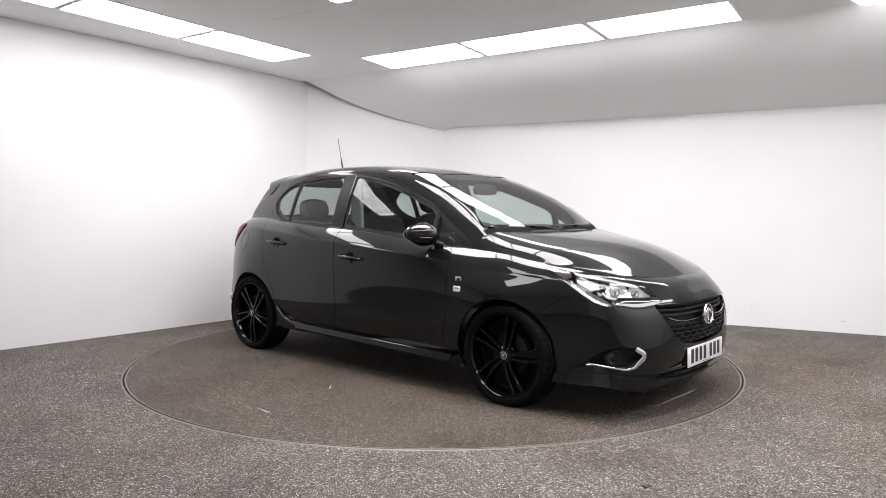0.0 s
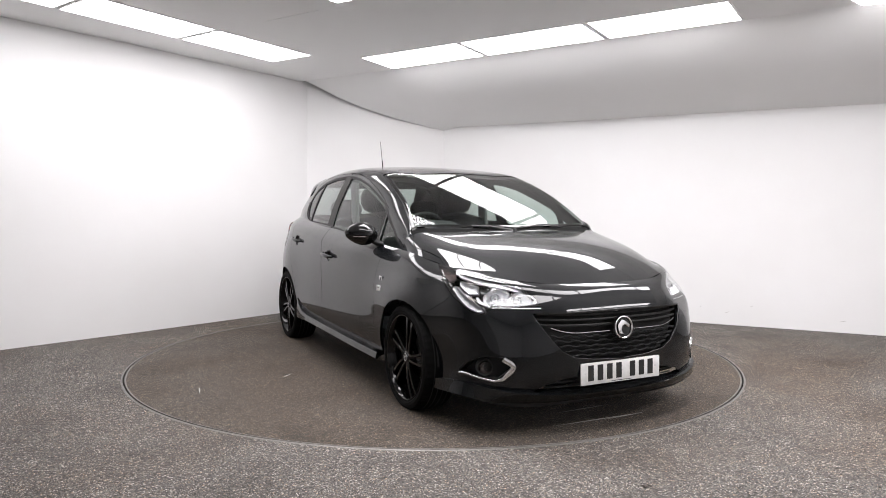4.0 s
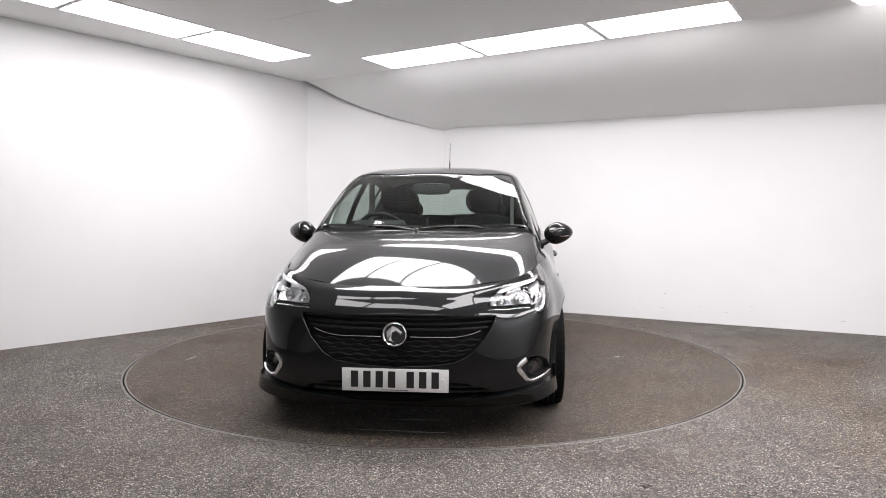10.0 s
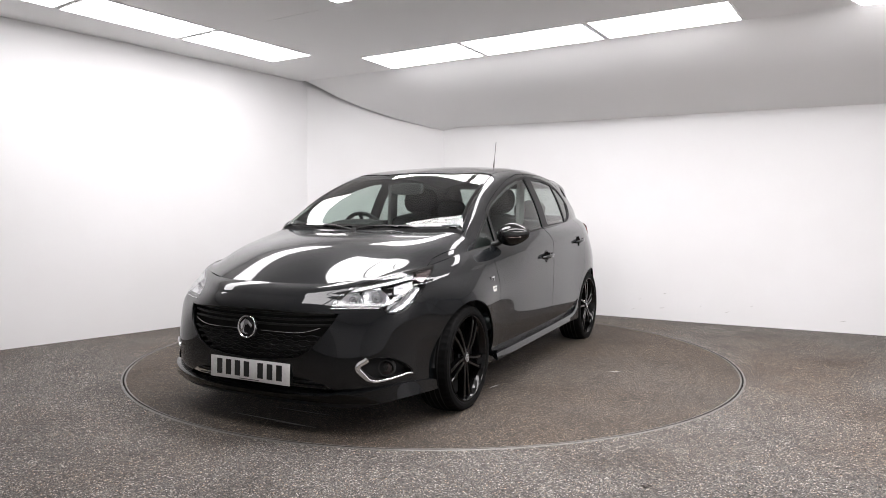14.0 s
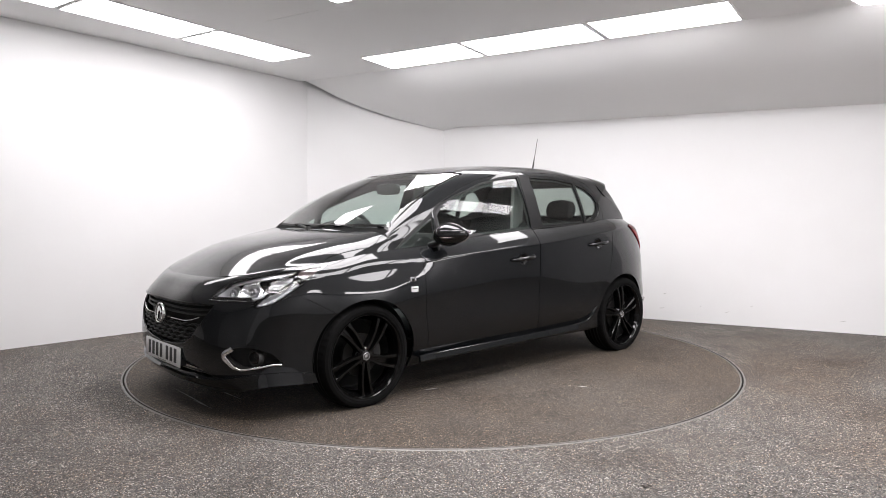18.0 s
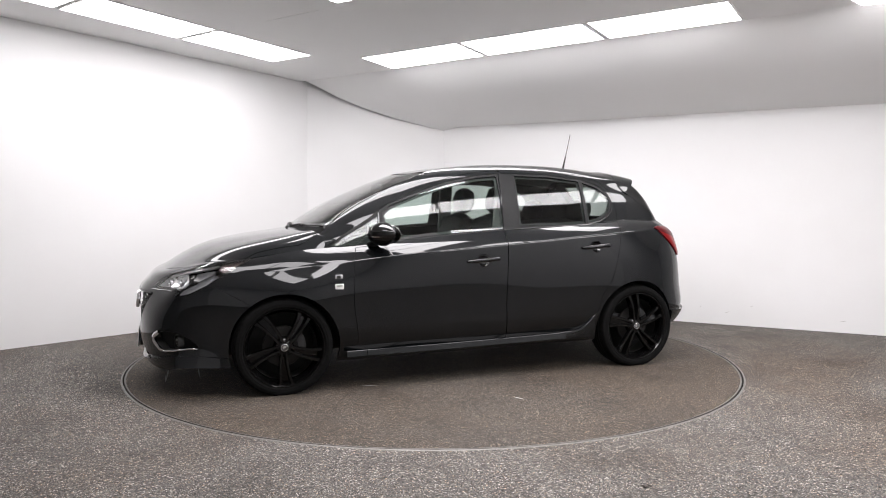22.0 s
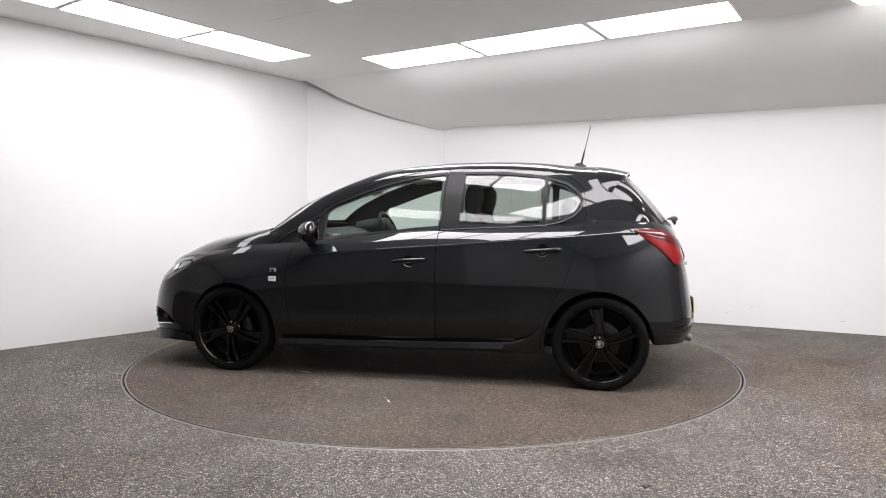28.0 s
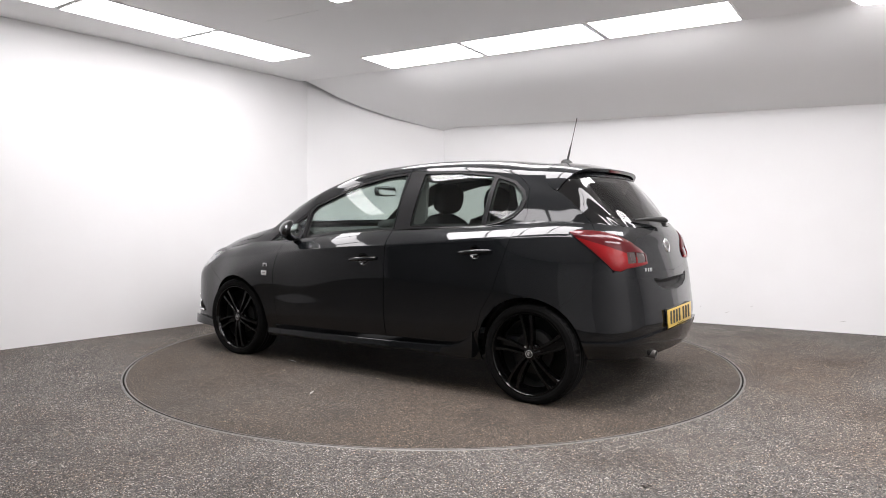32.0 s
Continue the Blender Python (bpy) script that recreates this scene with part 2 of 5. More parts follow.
# unseen walls: stepped greys stand for light fading across the car's reflections
wall("wall_near_east", [(4.395, -2.624), (0.55, -6.50)], [3.4, 3.4], "unseen wall behind the camera stand, pale grey to tone its reflection in the car", material="pale_wall")
wall("wall_far_east", [(6.60, -0.40), (4.40, -2.62)], [3.4, 3.4], "unseen wall beside the turntable, greyed to darken its reflection in the car", material="grey_wall")
wall("wall_near_west", [(0.60, -6.50), (-1.60, -5.31)], [3.4, 3.4], "unseen wall behind the camera stand, pale grey to tone its reflection in the car", material="pale_wall")
wall("wall_near_mid", [(-1.595, -5.313), (-4.20, -3.903)], [3.4, 3.4], "unseen wall behind the camera stand, greyed to darken its reflection in the car", material="mid_wall")
wall("wall_far_west", [(-4.195, -3.906), (-6.35, -2.74)], [3.4, 3.4], "unseen wall left of the camera stand, dark grey to darken its reflection in the car", material="dark_wall")


def build_ceiling():
    bm = bmesh.new()
    n = 40
    rows = []
    fold = [along(FOLD, i / n) for i in range(n + 1)]
    # rulings: the first one climbs along the end wall, later ones meet the low wall
    foot = [along(RIGHT + [(6.60, -0.47)], i / n) for i in range(n + 1)]
    for i in range(n + 1):
        a, b = fold[i], foot[i]
        ring = []
        za, zb = ceil_z(a.y), EAVE - (0.033 if i == 0 else 0.0)
        for s, k in END_PROFILE:
            p = a.lerp(b, s * 1.004)
            ring.append(bm.verts.new((p.x, p.y, za + (zb - za) * k)))
        rows.append(ring)
    for r, q in zip(rows, rows[1:]):
        for j in range(len(r) - 1):
            bm.faces.new((r[j], r[j + 1], q[j + 1], q[j]))
    # the level part, as strips from the fold across to beyond the other wall
    last = [r[0] for r in rows]
    far = [bm.verts.new((x, y, ceil_z(y))) for x, y in (along([(-1.6, 2.6), (-3.7, 0.2), (-11.2, -7.5), (-11.2, -9.7), (9.6, -9.7)], i / n) for i in range(n + 1))]
    for i in range(n):
        bm.faces.new((last[i], last[i + 1], far[i + 1], far[i]))
    bmesh.ops.recalc_face_normals(bm, faces=bm.faces[:])
    ob = part("ceiling", smooth_all(bm, 18), M["ceiling"])
    tagged(ob, "pale grey plastered ceiling, level over the turntable and sloping down to a low wall", "ceiling", kind="structure")


build_ceiling()


def lerp2(a, b, s):
    return (a[0] + (b[0] - a[0]) * s, a[1] + (b[1] - a[1]) * s)


def light_panel(quad, row):
    """A flat ceiling light: a thin white frame round a glowing diffuser, just under the plaster."""
    cx, cy = sum(q[0] for q in quad) / 4, sum(q[1] for q in quad) / 4
    root = empty("ceiling_light", at=Matrix.Translation((cx, cy, ceil_z(cy))))
    def ring(k, dz):
        out = []
        for x, y in quad:
            d = Vector((x - cx, y - cy))
            d -= d.normalized() * k
            out.append((d.x, d.y, ceil_z(cy + d.y) - ceil_z(cy) + dz))
        return out
    bm = bmesh.new()
    loops = [[bm.verts.new(p) for p in ring(k, dz)] for k, dz in ((0, 0.0), (0, -0.006), (0.020, -0.006), (0.020, -0.002))]
    for a, b in zip(loops, loops[1:]):
        for i in range(4):
            bm.faces.new((a[i], a[(i + 1) % 4], b[(i + 1) % 4], b[i]))
    bmesh.ops.recalc_face_normals(bm, faces=bm.faces[:])
    part("frame", bm, M["frame_white"], root, "thin white metal frame")
    bm = bmesh.new()
    high, low = ([bm.verts.new(p) for p in ring(k, dz)] for k, dz in ((0.019, -0.004), (0.022, -0.010)))
    bm.faces.new(low)
    for i in range(4):
        bm.faces.new((high[i], high[(i + 1) % 4], low[(i + 1) % 4], low[i]))
    bmesh.ops.recalc_face_normals(bm, faces=bm.faces[:])
    if bm.faces[:][0].normal.z > 0:
        bmesh.ops.reverse_faces(bm, faces=bm.faces[:])
    part("diffuser", bm, M["panel_" + row], root, "glowing white diffuser")
    return tagged(root, "flush rectangular ceiling light panel, switched on and glowing white; some unseen ones added for fill", "ceiling light", "ceiling light panels")


def strip(outer, inner, cuts, gap, row):
    """A row of panels between two lines on plan, cut at shares of their length."""
    for a, b in zip(cuts, cuts[1:]):
        g = gap
        light_panel([lerp2(*outer, a + g), lerp2(*outer, b - g), lerp2(*inner, b - g), lerp2(*inner, a + g)], row)


strip([(-0.452, 1.789), (2.419, 0.113)], [(-0.728, 1.372), (2.130, -0.311)], [0, 0.322, 0.669, 1.0], 0.003, "far")
strip([(-1.579, 1.543), (-3.45, -0.765)], [(-1.162, 1.299), (-3.065, -1.065)], [0, 0.342, 0.684, 1.0], 0.003, "left")
strip([(-0.722, -0.191), (1.01, -1.191)], [(-1.29, -0.89), (0.44, -1.89)], [0, 0.25, 0.5, 0.75, 1.0], 0.003, "centre")
# the fourth panel is added out of view to brighten the right side
strip([(0.28, -3.10), (2.95, -1.00)], [(-0.03, -2.71), (2.64, -0.61)], [0, 0.333, 0.667, 1.0, 1.333], 0.003, "near_right")
strip([(-2.75, -1.90), (-0.10, -3.40)], [(-2.50, -1.48), (0.15, -2.98)], [0.333, 0.667, 1.0], 0.003, "near_left")
# row added out of view as fill for the floor at the right
strip([(2.35, -4.05), (4.73, -2.10)], [(1.98, -3.60), (4.36, -1.65)], [0, 0.333, 0.667, 1.0], 0.003, "behind")

# hairline joint in the plaster
part_line = prism([(-1.357, 0.266), (-0.883, -0.021), (-0.885, -0.025), (-1.359, 0.262)], 0, 0.002, "z")
for v in part_line.verts:
    v.co.z += ceil_z(v.co.y) - 0.003
tagged(part("ceiling_crack", part_line, M["ceiling"]), "hairline joint in the ceiling plaster", "trim", kind="structure")


# ---------- floor and turntable ----------
def ring_mesh(r0, r1, z, n=160):
    bm = bmesh.new()
    a = [bm.verts.new((r0 * math.cos(2 * math.pi * i / n), r0 * math.sin(2 * math.pi * i / n), z)) for i in range(n)]
    b = [bm.verts.new((r1 * math.cos(2 * math.pi * i / n), r1 * math.sin(2 * math.pi * i / n), z)) for i in range(n)]
    for i in range(n):
        bm.faces.new((a[i], b[i], b[(i + 1) % n], a[(i + 1) % n]))
    return bm


def build_floor():
    bm = bmesh.new()
    n = 160
    a = []
    b = []
    for i in range(n):
        t = 2 * math.pi * i / n
        c, s = math.cos(t), math.sin(t)
        k = min(14.0 / max(1e-6, abs(c)), 14.0 / max(1e-6, abs(s)))
        a.append(bm.verts.new(((R_DISC + 0.017) * c, (R_DISC + 0.017) * s, 0)))
        b.append(bm.verts.new((k * c, k * s, 0)))
    for i in range(n):
        bm.faces.new((a[i], b[i], b[(i + 1) % n], a[(i + 1) % n]))
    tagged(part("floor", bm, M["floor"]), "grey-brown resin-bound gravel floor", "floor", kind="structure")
    bm = lathe([(R_DISC + 0.005, -0.05), (R_DISC + 0.005, 0.002), (R_DISC + 0.006, 0.003), (R_DISC + 0.010, 0.003), (R_DISC + 0.018, 0.0)], 160)
    tagged(part("floor_ring", bm, M["steel"]), "thin dull steel edging set in the floor round the turntable", "edging", kind="structure")
    bm = ring_mesh(0.01, R_DISC + 0.3, -0.06)
    tagged(part("turntable_pit", bm, M["dark"]), "dark pit under the turntable", "pit", kind="structure")


build_floor()


def build_turntable():
    root = empty("turntable")
    bm = lathe([(0.001, 0.0), (0.7, 0.0), (1.4, 0.0), (R_DISC - 0.016, 0.0), (R_DISC - 0.016, -0.05)], 160)
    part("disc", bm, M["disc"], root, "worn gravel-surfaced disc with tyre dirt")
    bm = lathe([(R_DISC - 0.016, 0.0), (R_DISC - 0.010, 0.003), (R_DISC - 0.006, 0.003), (R_DISC - 0.005, 0.002), (R_DISC - 0.005, -0.05)], 160)
    part("edge_trim", bm, M["steel"], root, "thin dull steel rim")
    return tagged(root, "large round turntable flush with the floor, surfaced in fine gravel", "turntable")


turntable = build_turntable()


# ---------- car body: lofted skin, cut into panels ----------
def cubic(knots, vals, xs):
    """Natural cubic spline through vals (k, m) at knots, read at xs."""
    k = len(knots)
    h = np.diff(knots)
    a = np.zeros((k, k))
    r = np.zeros((k, vals.shape[1]))
    a[0, 0] = a[-1, -1] = 1
    for i in range(1, k - 1):
        a[i, i - 1], a[i, i], a[i, i + 1] = h[i - 1], 2 * (h[i - 1] + h[i]), h[i]
        r[i] = 6 * ((vals[i + 1] - vals[i]) / h[i] - (vals[i] - vals[i - 1]) / h[i - 1])
    m = np.linalg.solve(a, r)
    i = np.clip(np.searchsorted(knots, xs) - 1, 0, k - 2)
    t0, t1, hh = (xs - knots[i])[:, None], (knots[i + 1] - xs)[:, None], h[i][:, None]
    return (m[i] * t1 ** 3 + m[i + 1] * t0 ** 3) / (6 * hh) + (vals[i] / hh - m[i] * hh / 6) * t1 + (vals[i + 1] / hh - m[i + 1] * hh / 6) * t0


def flip(p):
    return np.array(p) * (1, -1, 1)


def knots_of(net):
    """Mean chord lengths along the second axis of a net."""
    d = np.linalg.norm(np.diff(net, axis=1), axis=2).mean(axis=0)
    return np.concatenate([[0], np.cumsum(np.maximum(d, 1e-4))])


def loft(net, nu, nv, mirror_v=False):
    """A dense grid over a net of feature lines. Columns (u) run to the centre plane at both ends if mirror_v is off;
    otherwise the rows (v) do at their last row."""
    net = np.array(net, float)
    rows, cols = net.shape[:2]
    if mirror_v:
        net = np.concatenate([net, flip(net[-2:-4:-1])], axis=0)
    else:
        net = np.concatenate([flip(net[:, 2:0:-1]), net, flip(net[:, -2:-4:-1])], axis=1)
    ku = knots_of(net)
    c0 = 0 if mirror_v else 2
    us = np.linspace(ku[c0], ku[c0 + cols - 1], nu)
    lines = np.array([cubic(ku, row, us) for row in net])
    kv = knots_of(lines.transpose(1, 0, 2))
    vs = np.linspace(kv[0], kv[rows - 1], nv)
    grid = np.array([cubic(kv, lines[:, j], vs) for j in range(nu)]).transpose(1, 0, 2)
    if mirror_v:
        grid[-1, :, 1] = 0
    else:
        grid[:, 0, 1] = 0
        grid[:, -1, 1] = 0
    return grid


class Skin:
    """A sheet of faces with smooth normals, that can be cut by signed fields."""

    def __init__(self, v, faces, n=None):
        self.v, self.faces, self.n = v, faces, n

    @staticmethod
    def of_grid(g, turn=False):
        nv, nu = g.shape[:2]
        i = np.arange(nv * nu).reshape(nv, nu)
        q = np.stack([i[:-1, :-1], i[:-1, 1:], i[1:, 1:], i[1:, :-1]], -1).reshape(-1, 4)
        if turn:
            q = q[:, ::-1]
        du = np.gradient(g, axis=1)
        dv = np.gradient(g, axis=0)
        n = np.cross(du, dv) * (-1 if turn else 1)
        n /= np.linalg.norm(n, axis=2, keepdims=True) + 1e-12
        return Skin(g.reshape(-1, 3), [tuple(f) for f in q], n.reshape(-1, 3))

    def cut(self, field):
        """The pieces where the field is negative and where it is positive; edges are cut exactly."""
        d = field(self.v)
        neg = d < 0
        v, n = list(map(tuple, self.v)), list(map(tuple, self.n))
        made = {}

        def mid(a, b):
            key = (a, b) if a < b else (b, a)
            if key not in made:
                t = d[a] / (d[a] - d[b])
                made[key] = len(v)
                v.append(tuple(self.v[a] + t * (self.v[b] - self.v[a])))
                n.append(tuple(self.n[a] + t * (self.n[b] - self.n[a])))
            return made[key]

        low, high = [], []
        for f in self.faces:
            k = sum(bool(neg[i]) for i in f)
            if k == len(f):
                low.append(f)
            elif k == 0:
                high.append(f)
            else:
                a, b = [], []
                for i, j in zip(f, f[1:] + f[:1]):
                    (a if neg[i] else b).append(i)
                    if neg[i] != neg[j]:
                        m = mid(i, j)
                        a.append(m), b.append(m)
                if len(a) > 2:
                    low.append(tuple(a))
                if len(b) > 2:
                    high.append(tuple(b))
        v, n = np.array(v), np.array(n)
        return Skin(v, low, n).packed(), Skin(v, high, n).packed()

    def packed(self):
        used = sorted({i for f in self.faces for i in f})
        at = {o: k for k, o in enumerate(used)}
        return Skin(self.v[used] if used else np.zeros((0, 3)), [tuple(at[i] for i in f) for f in self.faces], self.n[used] if used else np.zeros((0, 3)))

    def inside(self, field):
        return self.cut(field)[0]

    def outside(self, field):
        return self.cut(field)[1]

    def mirrored(self):
        return Skin(self.v * (1, -1, 1), [f[::-1] for f in self.faces], self.n * (1, -1, 1))

    def moved(self, d):
        n = self.n / (np.linalg.norm(self.n, axis=1, keepdims=True) + 1e-12)
        return Skin(self.v + d * n, self.faces, self.n)


def panel_mesh(name, skins, lip=0.012, weld=True):
    """One mesh of several skins, with a folded lip behind every free edge."""
    bm = bmesh.new()
    for s in skins:
        if not s.faces:
            continue
        vs = [bm.verts.new(p) for p in s.v]
        for f in s.faces:
            try:
                bm.faces.new([vs[i] for i in f])
            except ValueError:
                pass
    if weld:
        bmesh.ops.remove_doubles(bm, verts=bm.verts[:], dist=0.0004)
        bmesh.ops.dissolve_degenerate(bm, dist=0.0002, edges=bm.edges[:])
    for f in bm.faces:
        f.smooth = True
    bm.normal_update()
    if lip:
        rim = [e for e in bm.edges if len(e.link_faces) == 1]
        made = {}
        new_faces = []
        for e in rim:
            f = e.link_faces[0]
            loop = next(l for l in f.loops if l.edge == e)
            a, b = loop.vert, loop.link_loop_next.vert
            for v in (a, b):
                if v not in made:
                    made[v] = (v.co.copy(), v.co - lip * v.normal)
            new_faces.append((made[b][0], made[a][0], made[a][1], made[b][1]))
        for q in new_faces:
            bm.faces.new([bm.verts.new(p) for p in q])
    for e in bm.edges:
        if len(e.link_faces) == 2 and e.calc_face_angle(0) > radians(38):
            e.smooth = False
    return bm


# feature lines of the lower body, from the nose's centre round the side to the tail's centre
LINE_BOTTOM = [(2.000, 0.000, 0.150), (1.980, 0.350, 0.150), (1.930, 0.570, 0.155), (1.862, 0.724, 0.184), (1.580, 0.790, 0.182), (1.250, 0.815, 0.186), (0.900, 0.805, 0.180), (0.500, 0.795, 0.185),
               (0.000, 0.795, 0.190), (-0.500, 0.795, 0.200), (-0.900, 0.805, 0.205), (-1.250, 0.815, 0.250), (-1.580, 0.775, 0.294), (-1.765, 0.655, 0.290), (-1.870, 0.370, 0.284), (-1.900, 0.000, 0.284)]
LINE_LOW = [(2.068, 0.000, 0.235), (2.050, 0.350, 0.235), (1.978, 0.585, 0.245), (1.862, 0.716, 0.265), (1.580, 0.787, 0.300), (1.250, 0.852, 0.310), (0.900, 0.850, 0.300), (0.500, 0.849, 0.300),
            (0.000, 0.849, 0.300), (-0.500, 0.849, 0.310), (-0.900, 0.849, 0.320), (-1.250, 0.852, 0.330), (-1.585, 0.812, 0.360), (-1.798, 0.700, 0.380), (-1.905, 0.380, 0.390), (-1.935, 0.000, 0.390)]
LINE_MID = [(2.098, 0.000, 0.460), (2.075, 0.350, 0.460), (1.985, 0.590, 0.465), (1.848, 0.718, 0.480), (1.580, 0.799, 0.500), (1.250, 0.876, 0.500), (0.900, 0.868, 0.500), (0.500, 0.866, 0.500),
            (0.000, 0.868, 0.500), (-0.500, 0.870, 0.510), (-0.900, 0.870, 0.520), (-1.250, 0.872, 0.530), (-1.578, 0.818, 0.540), (-1.792, 0.702, 0.550), (-1.900, 0.389, 0.550), (-1.930, 0.000, 0.550)]
LINE_HIGH = [(2.085, 0.000, 0.610), (2.058, 0.350, 0.610), (1.932, 0.580, 0.620), (1.825, 0.715, 0.630), (1.550, 0.798, 0.642), (1.250, 0.868, 0.640), (0.900, 0.868, 0.660), (0.500, 0.869, 0.680),
             (0.000, 0.873, 0.700), (-0.500, 0.873, 0.720), (-0.900, 0.872, 0.740), (-1.250, 0.866, 0.760), (-1.555, 0.806, 0.770), (-1.765, 0.700, 0.770), (-1.865, 0.389, 0.750), (-1.893, 0.000, 0.750)]
LINE_CREASE = [(2.032, 0.000, 0.685), (2.000, 0.340, 0.690), (1.868, 0.552, 0.705), (1.740, 0.685, 0.735), (1.500, 0.766, 0.748), (1.250, 0.808, 0.760), (0.900, 0.820, 0.798), (0.500, 0.853, 0.838),
               (0.000, 0.866, 0.876), (-0.500, 0.862, 0.915), (-0.900, 0.846, 0.950), (-1.250, 0.812, 0.975), (-1.523, 0.752, 0.980), (-1.720, 0.674, 0.948), (-1.815, 0.380, 0.915), (-1.845, 0.000, 0.915)]
LINE_TOP = [(1.955, 0.000, 0.742), (1.920, 0.330, 0.746), (1.815, 0.535, 0.768), (1.670, 0.655, 0.800), (1.450, 0.706, 0.825), (1.220, 0.743, 0.862), (0.970, 0.746, 0.885), (0.500, 0.766, 0.927),
            (0.000, 0.779, 0.978), (-0.500, 0.773, 1.005), (-0.900, 0.747, 1.030), (-1.200, 0.716, 1.055), (-1.450, 0.680, 1.058), (-1.640, 0.612, 1.045), (-1.765, 0.361, 1.022), (-1.800, 0.000, 1.020)]
# stations of the upper body, each from the waistline up and in to the centre plane
STATIONS = [
    [(1.670, 0.655, 0.800), (1.745, 0.605, 0.785), (1.815, 0.535, 0.768), (1.877, 0.430, 0.757), (1.920, 0.330, 0.746), (1.955, 0.000, 0.742)],
    [(1.450, 0.706, 0.825), (1.490, 0.662, 0.850), (1.550, 0.588, 0.868), (1.610, 0.455, 0.878), (1.660, 0.300, 0.885), (1.700, 0.000, 0.888)],
    [(1.220, 0.743, 0.862), (1.240, 0.704, 0.905), (1.280, 0.640, 0.930), (1.330, 0.490, 0.944), (1.370, 0.310, 0.953), (1.400, 0.000, 0.958)],
    [(0.970, 0.746, 0.885), (0.985, 0.724, 0.938), (1.012, 0.690, 0.975), (1.045, 0.590, 0.990), (1.095, 0.345, 0.990), (1.125, 0.000, 0.991)],
    [(0.925, 0.749, 0.890), (0.940, 0.724, 0.950), (0.968, 0.682, 1.007), (1.003, 0.590, 1.020), (1.060, 0.350, 1.016), (1.092, 0.000, 1.013)],
    [(0.720, 0.758, 0.905), (0.740, 0.724, 0.990), (0.772, 0.666, 1.110), (0.810, 0.595, 1.146), (0.893, 0.360, 1.118), (0.940, 0.000, 1.106)],
    [(0.460, 0.767, 0.931), (0.460, 0.726, 1.040), (0.478, 0.647, 1.222), (0.514, 0.582, 1.286), (0.592, 0.370, 1.272), (0.642, 0.000, 1.264)],
    [(0.220, 0.778, 0.955), (0.210, 0.739, 1.080), (0.210, 0.640, 1.292), (0.222, 0.566, 1.374), (0.300, 0.380, 1.380), (0.345, 0.000, 1.386)],
    [(0.000, 0.779, 0.978), (0.000, 0.736, 1.110), (0.000, 0.636, 1.325), (0.000, 0.562, 1.402), (0.000, 0.380, 1.432), (0.000, 0.000, 1.443)],
    [(-0.300, 0.780, 0.995), (-0.300, 0.738, 1.120), (-0.300, 0.629, 1.352), (-0.300, 0.558, 1.422), (-0.300, 0.380, 1.455), (-0.300, 0.000, 1.468)],
    [(-0.600, 0.768, 1.010), (-0.600, 0.727, 1.130), (-0.600, 0.618, 1.356), (-0.600, 0.548, 1.426), (-0.600, 0.380, 1.458), (-0.600, 0.000, 1.470)],
    [(-0.900, 0.747, 1.030), (-0.900, 0.708, 1.140), (-0.900, 0.609, 1.342), (-0.900, 0.537, 1.412), (-0.900, 0.370, 1.445), (-0.900, 0.000, 1.458)],
    [(-1.200, 0.716, 1.055), (-1.190, 0.681, 1.150), (-1.170, 0.602, 1.315), (-1.160, 0.527, 1.388), (-1.160, 0.360, 1.422), (-1.160, 0.000, 1.436)],
    [(-1.450, 0.680, 1.058), (-1.432, 0.651, 1.140), (-1.395, 0.597, 1.262), (-1.385, 0.530, 1.340), (-1.385, 0.350, 1.382), (-1.390, 0.000, 1.398)],
    [(-1.565, 0.652, 1.052), (-1.556, 0.634, 1.110), (-1.548, 0.594, 1.170), (-1.552, 0.512, 1.212), (-1.575, 0.330, 1.238), (-1.595, 0.000, 1.248)],
    [(-1.640, 0.612, 1.045), (-1.672, 0.560, 1.040), (-1.698, 0.498, 1.034), (-1.730, 0.430, 1.028), (-1.765, 0.361, 1.022), (-1.800, 0.000, 1.020)],
]


def swollen(st, share):
    """A station with two more points: on its own curve, or by share on the side's even barrel and on the turn into the roof."""
    row = np.array(st)
    k = np.concatenate([[0], np.cumsum(np.linalg.norm(np.diff(row, axis=0), axis=1))])
    own = cubic(k, row, np.array([(k[1] + k[2]) / 2, (k[2] + k[3]) / 2]))
    a, b, c, d = row[:4]
    side = (b + c) / 2 + np.array([0, .42 * ((c[2] - b[2]) / 2) ** 2, 0])
    turn = (c + d) / 2 + np.array([0, 1, 1]) * .13 * np.linalg.norm(d[1:] - c[1:]) * .7071
    side, turn = own[0] + (side - own[0]) * share, own[1] + (turn - own[1]) * share
    return [st[0], st[1], tuple(side), st[2], tuple(turn), *st[3:]]


def shoulder(low, high):
    """A swollen line between the crease and the waistline."""
    out = []
    for a, b in zip(low, high):
        d = Vector((0.5 * (a[0] + b[0]) * (0.35 if abs(a[0]) > 1.6 else 0.0), a[1], 0))
        d = d.normalized() * 0.005 + Vector((0, 0, 0.006))
        out.append(tuple(0.5 * (p + q) + k for p, q, k in zip(a, b, d)))
    return out


def tucked(line):
    """The tail's corner drawn in a little, as the finished shape has it."""
    return [(x + 0.045 * max(0.0, min(1.0, (-x - 1.40) / 0.3)), y, z) for x, y, z in line]


LINES = [tucked(l) for l in (LINE_BOTTOM, LINE_LOW, LINE_MID, LINE_HIGH, LINE_CREASE, LINE_TOP)]
_side = loft(LINES[:5], 420, 58)
_shoulder = loft([LINES[4], shoulder(LINES[4], LINES[5]), LINES[5]], 420, 16)
_shoulder[0] = _side[-1]
